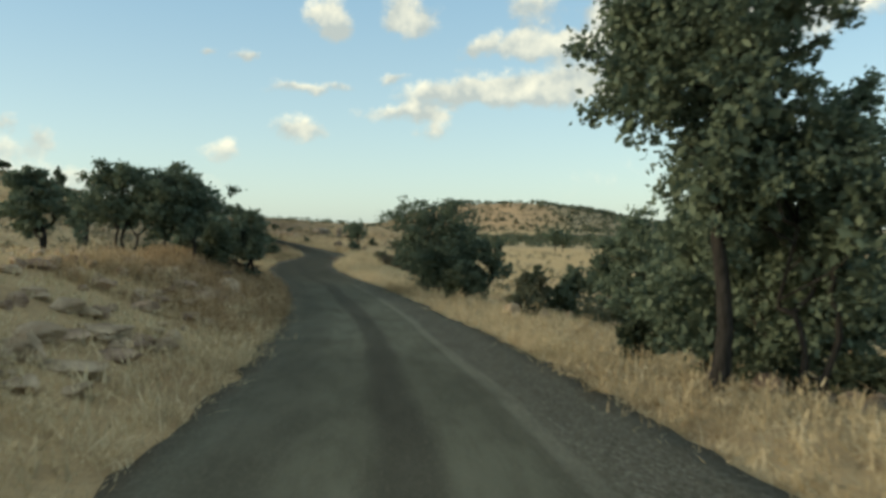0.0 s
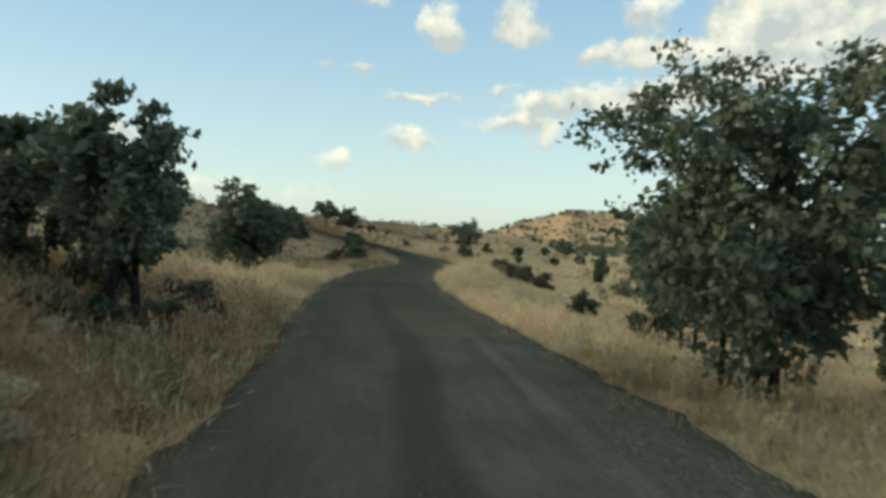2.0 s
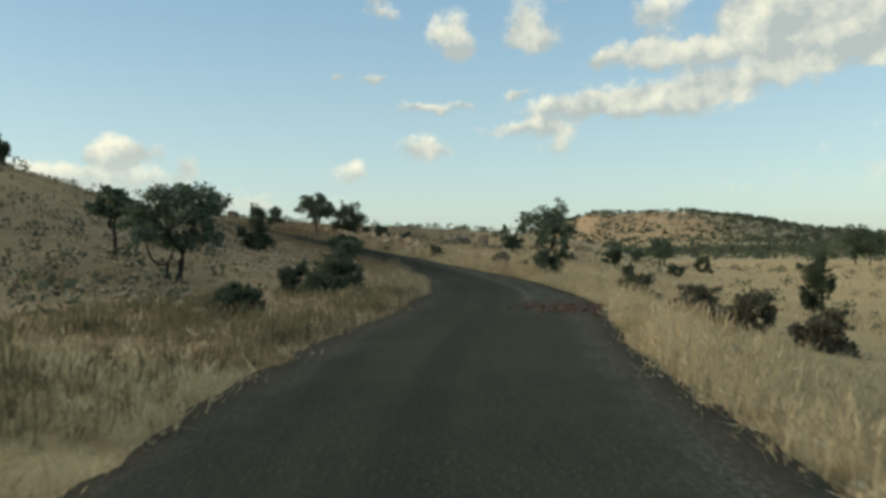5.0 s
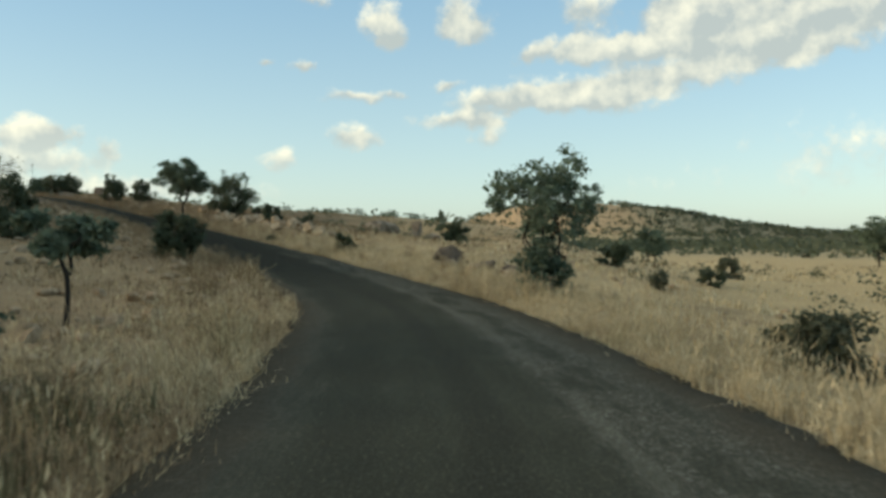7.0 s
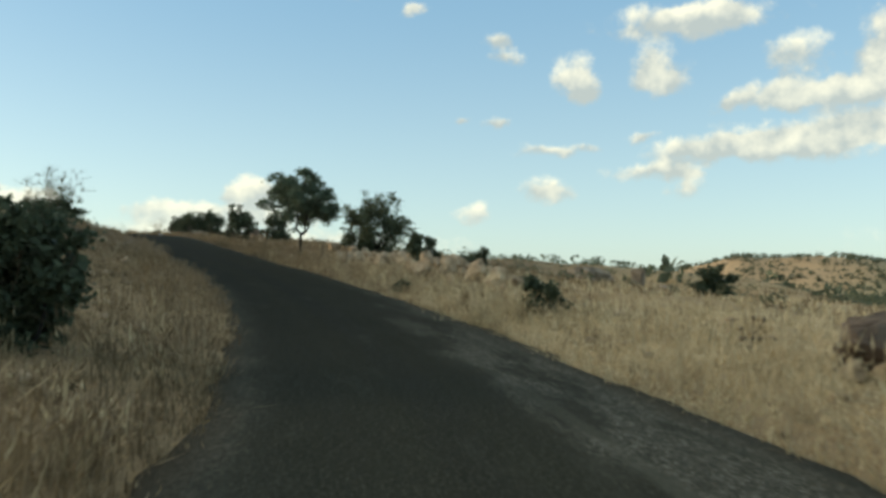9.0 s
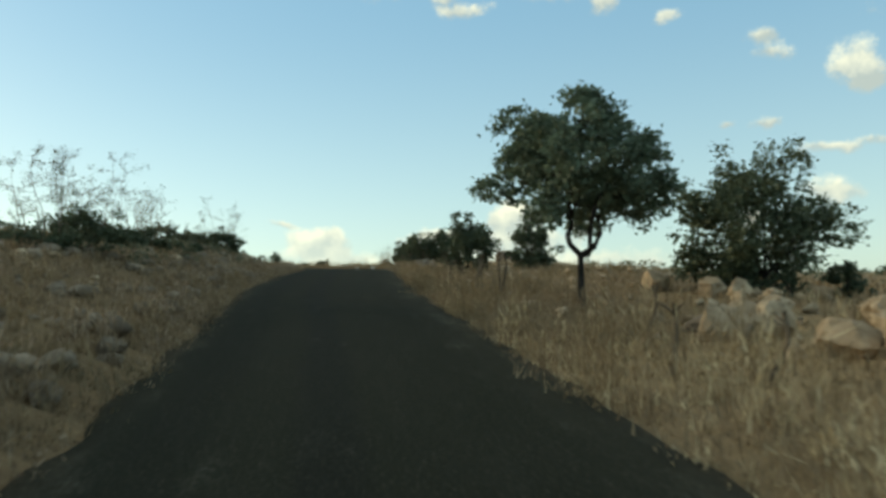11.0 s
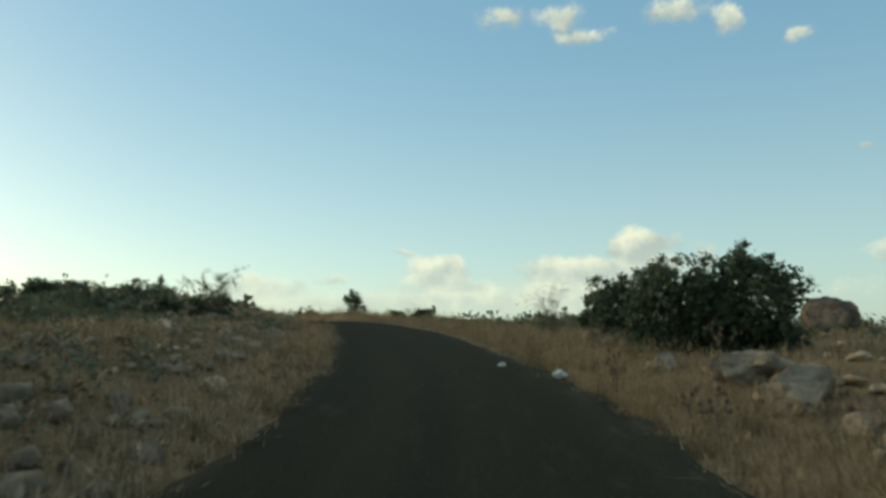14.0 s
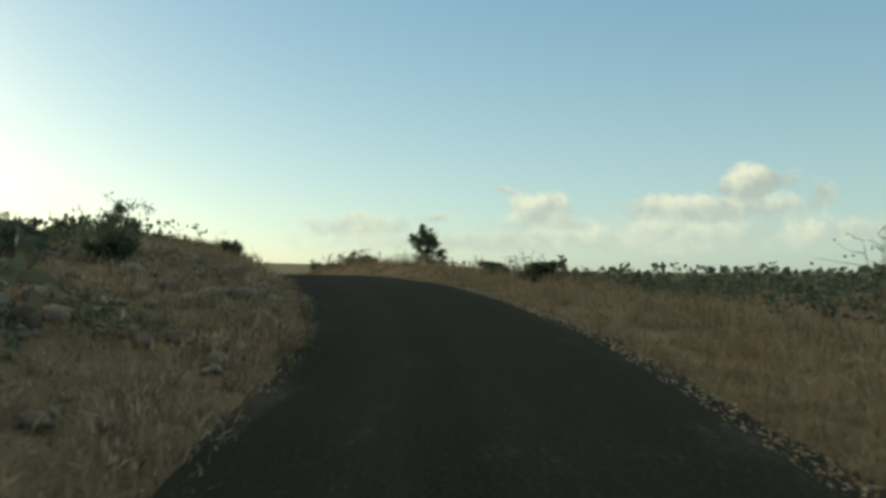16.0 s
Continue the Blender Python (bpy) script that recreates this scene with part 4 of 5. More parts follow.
boulder(-59.47, 156.82, .85, .42, 131, "brown weathered field boulder in dry grass", DARKSTONE)
shrub(-66.5, 163.7, 0.7, 1.15, 132, "half-bare twiggy bush in the dry grass", count=436, mat=GREYLEAF, sprigs=16, tall=1.47, leafy=2)
shrub(-81.3, 171.3, 0.41, 1.5, 133, "half-bare twiggy bush in the dry grass", count=305, mat=GREYLEAF, sprigs=16, tall=0.85, leafy=2)
shrub(3.46, 14.22, 0.94, 0.94, 134, "low grey-green shrub in dry grass", count=2070)
shrub(4.97, 18.87, 0.89, 1.49, 135, "low grey-green shrub in dry grass", count=2706)
shrub(0.3, 28.47, 0.65, 0.73, 136, "low grey-green shrub in dry grass", count=1199)
tree(6.17, 36.66, 2.21, 2.28, 137, "low oak with two bare stems in the dry field", count=3618, stems=2, low=.2, thick=.6)
shrub(0.55, 26.3, 1.5, 1.3, 138, "dark half-dead brush at the road edge", count=4600, lobes=9, hollow=.7)
shrub(3.9, 35.89, 2.14, 2.05, 139, "grey half-dead brush below the road", mat=GREYLEAF, count=7000, lobes=9, hollow=.8)
shrub(4.86, 32.57, 1.48, 1.62, 140, "dense dark green shrub in dry grass", count=4771, leaf=.1)
tree(7.23, 35.83, 2.37, 2.54, 141, "distant dark oak in the dry grass", count=4089, stems=2, low=.35, lobes=7, thick=.6, hollow=.7, inner=.03)
shrub(6.44, 29.49, 0.88, 1.51, 142, "low grey-green shrub in dry grass", count=2700, leaf=.1)
boulder(2.96, 23.37, 0.35, 0.23, 143, "small pale field stone in dry grass")
boulder(3.93, 25.04, 0.34, 0.29, 144, "small pale field stone in dry grass")
boulder(5.83, 27.9, 0.55, 0.26, 145, "small pale field stone in dry grass")
shrub(2.36, 23.77, 0.9, 1.41, 146, "low grey-green shrub in dry grass", count=2632, mat=GREYLEAF)
shrub(4.4, 38.96, 2.12, 1.73, 147, "dense dark green shrub in dry grass", count=7156, leaf=.1)
shrub(14.47, 69.43, 2.0, 2.0, 148, "dense dark green shrub in dry grass", count=7472, leaf=.1)
shrub(-5.7, 81.6, 1.25, 2.0, 150, "grey-brown brush in a long clump below the road", count=4500, mat=DEADLEAF, lobes=11, hollow=.7)
shrub(-4.6, 79.4, 1.35, 2.0, 287, "grey-brown brush in a long clump below the road", count=4500, mat=DEADLEAF, lobes=11, hollow=.7)
shrub(-3.2, 77.2, 1.25, 1.7, 288, "grey-brown brush in a long clump below the road", count=4500, mat=DEADLEAF, lobes=11, hollow=.7)
shrub(-5.1, 86.9, .95, 1.35, 285, "yellow-green and brown brush below the road", count=2000, mat=GREYLEAF, lobes=9, hollow=.8)
shrub(-1.14, 60.0, 1.2, 1.45, 151, "round dark green shrub alone in dry grass", count=6500, lobes=10)
shrub(2.4, 79.9, 1.5, 1.7, 152, "half-bare twiggy bush in the dry grass", count=1500, mat=GREYLEAF, sprigs=16, tall=1.9, leafy=4)
shrub(1.7, 95.2, 3.3, 1.7, 153, "tall narrow dark green shrub in the dry field", count=9000, lobes=12)
shrub(-6.53, 114.7, 1.21, 1.51, 154, "dense dark green shrub in dry grass", count=3713, leaf=.1)
shrub(0.9, 122.0, 1.6, 2.2, 162, "grey twiggy round bush in dry grass", count=4200, mat=GREYLEAF, hollow=.7)
shrub(-2.3, 113.5, 0.9, 1.4, 173, "low grey-green shrub in dry grass", count=2400)
shrub(-5.95, 106.6, 0.95, 0.8, 163, "thin yellow-green shrub in dry grass", count=1300, mat=GREYLEAF)
tree(-0.8, 137.0, 3.0, 3.5, 164, "dark broad oak far across the dry field", count=4200, stems=2, low=.05, lobes=9, leaf=.13)
shrub(-15.0, 137.3, 1.6, 2.6, 167, "dark bush beside the rock outcrop", count=5200, leaf=.1, lobes=9)
tree(21.0, 147.0, 4.6, 6.0, 174, "large spreading oak far across the dry field", count=7500, stems=3, low=.16, lobes=13, leaf=.14)
shrub(-9.87, 113.68, 1.25, 1.47, 168, "dense dark green shrub in dry grass", count=3764)
tree(-3.4, 131.57, 1.55, 1.55, 169, "distant dark oak in the dry grass", count=2353, stems=2, low=.1, lobes=7, leaf=.13)
shrub(-23.52, 116.76, 0.32, 0.66, 170, "low grey-green shrub in dry grass", count=700)
shrub(-23.87, 125.44, 1.04, 1.49, 171, "low grey-green shrub in dry grass", count=3162)
shrub(-26.06, 125.7, 1.4, 1.52, 172, "dense dark green shrub in dry grass", count=4316, leaf=.1)
shrub(-29.79, 135.35, 0.88, 0.97, 179, "low grey-green shrub in dry grass", count=1981)
shrub(-60.43, 158.58, 1.85, 2.6, 180, "dense dark leafy shrub among pale boulders", count=10498, leaf=.072, lobes=15)
shrub(-57.2, 155.96, 2.3, 2.7, 181, "dense dark leafy shrub among pale boulders", count=12000, leaf=.072, lobes=15)
shrub(-55.76, 156.44, 2.6, 3.0, 182, "dense dark leafy shrub among pale boulders", count=12000, leaf=.072, lobes=15)
shrub(-43.4, 125.5, 1.0, 2.9, 183, "dark scrub with thin half-bare shoots standing out", count=5200, sprigs=16, tall=1.75, leafy=26, leaf=.055)
shrub(-47.1, 129.38, 0.79, 1.14, 185, "dark shrub with bare upright shoots", count=1991, sprigs=9, tall=1.5)
shrub(-48.76, 131.13, 0.78, 1.36, 186, "dark shrub with bare upright shoots", count=2224, sprigs=9, tall=1.5)
shrub(-50.11, 133.14, 0.48, 0.85, 187, "low grey-green shrub in dry grass", count=985)
shrub(-50.66, 134.19, 0.42, 0.84, 188, "low grey-green shrub in dry grass", count=855)
shrub(-73.65, 152.38, 0.79, 0.97, 189, "low grey-green shrub in dry grass", count=1778)
shrub(-71.93, 152.8, 0.63, 1.37, 190, "dark scrub with thin half-bare shoots standing out", count=1806, sprigs=11, tall=1.2, leafy=14)
shrub(-92.6, 172.2, 0.6, 1.3, 192, "ragged dark green shrub at the road crest", count=1500, leaf=.09, sprigs=6, tall=.7, leafy=9)
shrub(-94.6, 172.6, 0.85, 1.1, 276, "ragged dark green shrub at the road crest", count=1500, leaf=.09, sprigs=6, tall=.7, leafy=9)
shrub(-96.9, 172.9, 0.62, 1.5, 277, "ragged dark green shrub at the road crest", count=1500, leaf=.09, sprigs=6, tall=.7, leafy=9)
shrub(-99.4, 173.6, 0.8, 1.3, 278, "ragged dark green shrub at the road crest", count=1500, leaf=.09, sprigs=6, tall=.7, leafy=9)
shrub(-78.46, 157.1, 0.61, 1.33, 193, "dark scrub with thin half-bare shoots standing out", count=1712, sprigs=11, tall=0.9, leafy=14)
shrub(-97.25, 160.56, 0.91, 1.14, 194, "low grey-green shrub in dry grass", count=2294)
shrub(-86.3, 163.0, 0.45, 0.72, 196, "low grey-green shrub in dry grass", count=822)
shrub(-76.74, 167.21, 0.62, 1.59, 198, "low grey-green shrub in dry grass", count=1972, leaf=.1)
shrub(-80.09, 168.47, 0.51, 1.18, 199, "low grey-green shrub in dry grass", count=1317)
shrub(-8.57, 30.61, 1.57, 1.19, 200, "dense dark green shrub in dry grass", count=4078)
shrub(-7.34, 29.69, 0.45, 0.76, 201, "low grey-green shrub in dry grass", count=854)
shrub(-7.2, 31.03, 0.44, 0.63, 202, "low grey-green shrub in dry grass", count=732)
boulder(-7.44, 29.92, 0.64, 0.26, 203, "brown weathered rock in dead weeds", DARKSTONE, .15)
boulder(-7.58, 31.22, 0.54, 0.28, 204, "brown weathered rock in dead weeds", DARKSTONE, .15)
boulder(-7.81, 33.33, 0.65, 0.37, 205, "brown weathered rock in dead weeds", DARKSTONE, .15)
tree(-30.04, 77.23, 3.93, 3.12, 206, "distant dark oak in the dry grass", count=7085, stems=2, low=.1, lobes=7, leaf=.13)
tree(-26.11, 58.52, 4.46, 3.05, 207, "distant dark oak in the dry grass", count=7729, stems=2, low=.1, lobes=7, leaf=.13)
shrub(-19.4, 53.4, 1.16, 2.17, 208, "low grey-green shrub in dry grass", count=4588, leaf=.1)
shrub(-53.19, 112.05, 3.29, 2.39, 209, "dense dark green shrub in dry grass", count=8000, leaf=.1)
shrub(-43.77, 88.42, 1.7, 2.12, 210, "dense dark green shrub in dry grass", count=6616, leaf=.1)
shrub(-57.99, 105.11, 1.94, 3.89, 211, "dense dark green shrub in dry grass", count=8000, leaf=.1)
shrub(-18.0, 79.99, 1.34, 1.34, 212, "dense dark green shrub in dry grass", count=3782)
shrub(-16.7, 78.8, 0.95, 1.35, 213, "low grey-green shrub in dry grass", count=3600, leaf=.07, lobes=11)
shrub(-17.5, 82.9, 1.3, 2.1, 214, "grey-green leafy shrub in dry grass", count=6500, leaf=.07, lobes=12)
shrub(-28.18, 102.36, 2.26, 2.71, 215, "dark scrub with thin half-bare shoots standing out", count=8000, sprigs=11, tall=1.6, leafy=6)
tree(-28.39, 87.0, 3.02, 2.14, 216, "flat-crowned oak on a thin trunk", count=4302, stems=1, low=.5)
shrub(-16.12, 71.22, 0.84, 1.15, 217, "low grey-green shrub in dry grass", count=2982, leaf=.07, lobes=11)
thistle(-54.45, 149.16, 0.62, 221)
thistle(-54.74, 149.49, 0.57, 222)
thistle(-52.15, 146.91, 0.48, 223)
thistle(-51.94, 147.02, 0.58, 224)
thistle(-39.84, 135.25, 0.49, 225)
thistle(-61.91, 157.64, 0.58, 226)
stake(-38.12, 133.24, 0.93, 227)
stake(-37.79, 133.17, 0.62, 228)
stake(-37.12, 132.9, 1.07, 229)
stake(-36.9, 132.88, 0.91, 230)
stake(-39.96, 136.12, 0.71, 231)
stake(-36.51, 132.05, 0.62, 232)
stake(-42.64, 138.62, 0.64, 233)
stake(-29.57, 124.06, 0.69, 234)
stake(-28.76, 124.0, 0.66, 235)
stake(-30.85, 126.58, 0.71, 236)
boulder(-52.52, 150.73, 0.75, 0.49, 237, "pale weathered field boulder in dry grass", GREYSTONE)
boulder(-53.83, 151.59, 1.03, 0.51, 238, "pale weathered field boulder in dry grass", GREYSTONE)
boulder(-55.85, 152.81, 0.61, 0.36, 239, "pale weathered field boulder in dry grass", GREYSTONE)
boulder(-60.72, 158.75, 0.77, 0.42, 240, "pale weathered field boulder in dry grass", GREYSTONE)
boulder(-28.18, 126.19, 0.57, 0.31, 241, "small pale field stone in dry grass", GREYSTONE)
boulder(-30.45, 127.59, 0.56, 0.24, 242, "small pale field stone in dry grass", GREYSTONE)
boulder(-53.39, 151.86, 1.09, 0.43, 243, "pale weathered field boulder in dry grass", GREYSTONE)
boulder(-51.19, 148.72, 0.57, 0.28, 244, "small pale field stone in dry grass", GREYSTONE)
boulder(-5.27, 18.53, 0.49, 0.22, 245, "small pale field stone in dry grass")
boulder(-5.47, 20.79, 0.7, 0.46, 246, "pale weathered field boulder in dry grass")
boulder(-4.5, 17.29, 0.32, 0.2, 247, "small pale field stone in dry grass")
boulder(-4.25, 10.27, 0.93, 0.2, 248, "pale weathered field boulder in dry grass")
boulder(-4.1, 7.91, 0.5, 0.28, 249, "small pale field stone in dry grass")
boulder(-3.67, 10.57, 0.44, 0.2, 250, "small pale field stone in dry grass")
boulder(-4.98, 10.75, 0.53, 0.2, 251, "small pale field stone in dry grass")
boulder(-8.05, 33.83, 0.55, 0.28, 252, "brown weathered rock in dead weeds", STONE, .15)
boulder(-45.71, 129.92, 0.5, 0.29, 253, "small pale field stone in dry grass")
boulder(-58.11, 145.22, 0.36, 0.24, 254, "small pale field stone in dry grass")
boulder(-63.99, 147.39, 0.56, 0.28, 255, "small pale field stone in dry grass")
boulder(1.89, 22.12, 0.57, 0.42, 256, "small pale field stone in dry grass")
boulder(1.56, 36.9, 0.68, 0.78, 257, "pale weathered field boulder in dry grass")
boulder(-12.73, 104.8, 0.73, 0.32, 258, "pale weathered field boulder in dry grass")
boulder(-11.57, 102.96, 0.69, 0.31, 259, "pale weathered field boulder in dry grass")
boulder(-11.5, 104.4, .8, .34, 261, "dark brown rock in dry grass", DARKSTONE, .25)
boulder(-10.6, 103.9, .7, .3, 262, "dark brown rock in dry grass", DARKSTONE, .25)
boulder(-10.1, 104.6, .6, .38, 263, "grey weathered rock in dry grass", GREYSTONE, .15)
boulder(-12.35, 105.6, .7, .36, 264, "grey weathered rock in dry grass", GREYSTONE, .15)
boulder(-13.75, 106.25, .62, .30, 265, "pale stone at the foot of a dark boulder", STONE, .15)
boulder(-14.25, 106.4, .4, .24, 266, "pale stone at the foot of a dark boulder", STONE, .15)
boulder(5.6, 11.9, .6, .38, 267, "grey rock in the shade under oaks", GREYSTONE, .15)
boulder(6.2, 13.2, .75, .42, 268, "grey rock in the shade under oaks", GREYSTONE, .15)
boulder(5.4, 9.9, .42, .28, 269, "grey rock in the shade under oaks", GREYSTONE, .15)
boulder(4.9, 9.6, .36, .26, 270, "grey rock in the shade under oaks", GREYSTONE, .15)
boulder(6.0, 9.1, .45, .28, 271, "grey rock in the shade under oaks", GREYSTONE, .15)
for i, (bx, by, bw) in enumerate([(3.9, 11.3, .34), (4.3, 10.6, .42), (4.6, 11.9, .5), (4.1, 12.6, .38), (4.9, 10.4, .36), (5.3, 12.7, .55), (4.6, 13.6, .42)]):
    boulder(bx, by, bw, bw * .6, 290 + i, "grey rock in the shade under oaks", (GREYSTONE, DARKSTONE)[i % 2], .15)
shrub(4.5, 11.2, .75, 1.2, 283, "low dark shoots under oaks", count=2800)
shrub(5.6, 10.6, .9, 1.5, 284, "low dark shoots under oaks", count=3600)
brush = np.random.default_rng(61)
for i in range(26):
    bx, by = beside(np.array([brush.uniform(176, 204) if i < 11 else brush.uniform(203, 236)]), np.array([brush.uniform(4.2, 10.5)]), -1)
    bh = float(brush.uniform(.7, 1.35))
    shrub(float(bx[0]), float(by[0]), bh, bh * float(brush.uniform(1.5, 2.1)), 330 + i, "grey-green brush on the stony bank", mat=(SCRUB, GREYLEAF)[i % 2], count=2600, lobes=9, sprigs=5 * (i % 3 == 0), tall=.8, leafy=12)
plastic_bag(-56.36, 150.47, 260, .85)
plastic_bag(-58.4, 151.4, 320, .55)


for i, (run, out) in enumerate([(165, 1.1), (168, .8), (171, 1.5), (174, .9), (178.5, 1.2), (181, .7), (186, 1.6), (190, 1.0), (118, 1.2), (121, 1.9), (124, 1.4), (127, 2.4), (129, 1.7)]):
    tx, ty = beside(np.array([run + 0.0]), np.array([out]), 1)
    thistle(float(tx[0]), float(ty[0]), .62 + .13 * (i % 4), 900 + i)

# blocks of the fallen wall behind the oak
heap = np.random.default_rng(77)
for i in range(70):
    hx, hy = beside(np.array([heap.uniform(142.5, 153) if i < 42 else heap.uniform(143.5, 152) if i > 53 else heap.uniform(151, 160)]), np.array([heap.uniform(2.7, 6.0) if i < 42 else heap.uniform(3.5, 5.2) if i > 53 else heap.uniform(4.2, 6)]), 1)
    wide = float(.28 + .6 * heap.random() ** 1.8)
    boulder(float(hx[0]), float(hy[0]), wide, wide * float(heap.uniform(.55, .8)), 700 + i, "pale block of a tumbled field wall", raised=.26 * (i > 53))

# ledges of broken rock on the bank: flat slabs in rows along the slope, then darker blocks
for i in range(104):
    row = i % 4
    run_at = heap.uniform(25, 44.5) + .6 * row
    hx, hy = beside(np.array([run_at]), np.array([(1.15, 1.75, 2.5, 3.5)[row] + .035 * (run_at - 30) + heap.normal(0, .13)]), -1)
    wide = float(.2 + .5 * heap.random() ** 1.8)
    boulder(float(hx[0]), float(hy[0]), wide, float(heap.uniform(.08, .19)), 1000 + i, "flat pale ledge stone breaking out of the bank", (STONE, LEDGE, LEDGE)[i % 3], .2)
for i in range(44):
    hx, hy = beside(np.array([heap.uniform(47, 61)]), np.array([heap.uniform(1.3, 3.4)]), -1)
    wide = float(.2 + .34 * heap.random() ** 1.5)
    boulder(float(hx[0]), float(hy[0]), wide, wide * float(heap.uniform(.4, .62)), 800 + i, "brown weathered stone on the weedy bank", (DARKSTONE, GREYSTONE, DARKSTONE)[i % 3], .12)

# broken earth spread over the asphalt near the field side
EARTH_X, EARTH_Y = -9.35, 75.5


def earth_patch():
    rng = np.random.default_rng(8)
    rings, spokes = 9, 40
    t = np.linspace(0, 2 * math.pi, spokes, endpoint=False)
    wob = 1 + .2 * np.sin(3 * t + 1) + .14 * np.sin(7 * t) + .13 * rng.standard_normal(spokes)
    v = [(EARTH_X, EARTH_Y, road_z(EARTH_X, EARTH_Y) + .03)]
    for r in range(1, rings + 1):
        k = r / rings
        for a, b in zip(t, wob):
            px, py = EARTH_X + 1.4 * k * b * math.cos(a), EARTH_Y + 1.3 * k * b * math.sin(a)
            v.append((px, py, max(road_z(px, py), float(ground_z(px, py)[0]) + .01) + .02 * (1 - k) + .014 * rng.random() - .02 * (k == 1)))
    bm = bmesh.new()
    vs = [bm.verts.new(p) for p in v]
    for j in range(spokes):
        bm.faces.new((vs[0], vs[1 + j], vs[1 + (j + 1) % spokes]))
        for r in range(rings - 1):
            a, b = 1 + r * spokes + j, 1 + r * spokes + (j + 1) % spokes
            bm.faces.new((vs[a], vs[a + spokes], vs[b + spokes], vs[b]))
    me = bpy.data.meshes.new("earth_patch")
    bm.to_mesh(me)
    bm.free()
    me.materials.append(EARTH)
    return tagged(new("earth_patch", me), "red-brown crumbled earth spilt on the asphalt", "earth", kind="stuff")


earth_patch()


# ---- grass, small stones and far scrub ----
def grass(name, label, x, y, height, blades, width, mat, seed, spread=.10, lean=.35, heads=False, short=False):
    """Tufts of curved blades as one mesh."""
    rng = np.random.default_rng(seed)
    z = ground_z(x, y)
    n = len(x) * blades
    bx = np.repeat(x, blades) + rng.normal(0, spread, n)
    by = np.repeat(y, blades) + rng.normal(0, spread, n)
    bz = np.repeat(z, blades) - .03
    h = np.repeat(height, blades) * rng.uniform(.45, 1.15, n)
    a = rng.uniform(0, 6.28, n)
    tilt = np.abs(rng.normal(0, lean, n)) + .05
    dx, dy = np.cos(a) * tilt, np.sin(a) * tilt
    sx_, sy_ = -np.sin(a + rng.normal(0, .6, n)), np.cos(a)
    w = width * rng.uniform(.6, 1.3, n)
    base = np.stack([bx, by, bz], 1)
    side = np.stack([sx_ * w, sy_ * w, 0 * w], 1)
    mid = base + np.stack([dx * h * .32, dy * h * .32, h * .55], 1)
    tip = base + np.stack([dx * h * .95, dy * h * .95, h * (1 - .25 * tilt)], 1)
    if heads:
        fat = side * 1.05
        neck = mid + (tip - mid) * .3
        bulge = neck + (tip - neck) * .35
        v = np.stack([base - side * .8, base + side * .8, neck, bulge + fat, tip, bulge - fat], 1).reshape(-1, 3)
        i = np.arange(n) * 6
        f = np.concatenate([np.stack(c, 1) for c in ((i, i + 1, i + 2), (i + 2, i + 3, i + 4), (i + 2, i + 4, i + 5))])
    elif short:
        v = np.stack([base - side, base + side, tip], 1).reshape(-1, 3)
        f = np.arange(n * 3).reshape(-1, 3)
    else:
        v = np.stack([base - side, base + side, mid + side * .75, mid - side * .75, tip], 1).reshape(-1, 3)
        i = np.arange(n) * 5
        f = np.concatenate([np.stack(c, 1) for c in ((i, i + 1, i + 2), (i, i + 2, i + 3), (i + 3, i + 2, i + 4))])
    ob = new(name, mesh_of(name, v, f, mat))
    return tagged(ob, label, "grass", kind="stuff")


def strip(count, out_lo, out_hi, seed, power=1.0, run_lo=16, run_hi=252):
    """Random places on both sides of the road, out_lo to out_hi metres off its edge."""
    rng = np.random.default_rng(seed)
    run = rng.uniform(run_lo, run_hi, count)
    out = out_lo + (out_hi - out_lo) * rng.random(count) ** power
    side = rng.choice([-1, 1], count)
    x, y = beside(run, out, side)
    e = road_place(x, y)[0]
    keep = e > min(out_lo * .8, out_lo * 1.3)
    return x[keep], y[keep], e[keep], side[keep], run[keep], rng


def swell(x, y):
    return .5 + .5 * np.clip(ripple(x, y, 2.3) * 1.3, -1, 1)


def sown(name, label, keep, h, blades, width, seed, spread, lean, heads=False, short=False):
    """Golden grass on the low stretch, browner grass with painted-in shade on the climb."""
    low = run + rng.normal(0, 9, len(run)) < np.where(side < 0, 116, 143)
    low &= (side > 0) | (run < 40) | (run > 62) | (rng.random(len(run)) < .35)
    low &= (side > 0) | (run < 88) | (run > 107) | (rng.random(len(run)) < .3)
    for stretch, mat, where in (("", STRAW, low), ("brown_", BROWN_SHADED_STRAW, ~low)):
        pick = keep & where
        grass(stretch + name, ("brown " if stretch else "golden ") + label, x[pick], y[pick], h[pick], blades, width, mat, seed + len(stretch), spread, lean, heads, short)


# short stubble and straw between the tufts
x, y, e, side, run, rng = strip(30000, 0, 6.5, 17, 1.3)
sown("stubble", "short dry stubble and straw on the ground", (e > -.1) & ~((side < 0) & (run > 86) & (run < 136) & (e > 1.3) & (rng.random(len(x)) < .25)), rng.uniform(.09, .34, len(x)), 4, .017, 51, .13, .9, short=True)
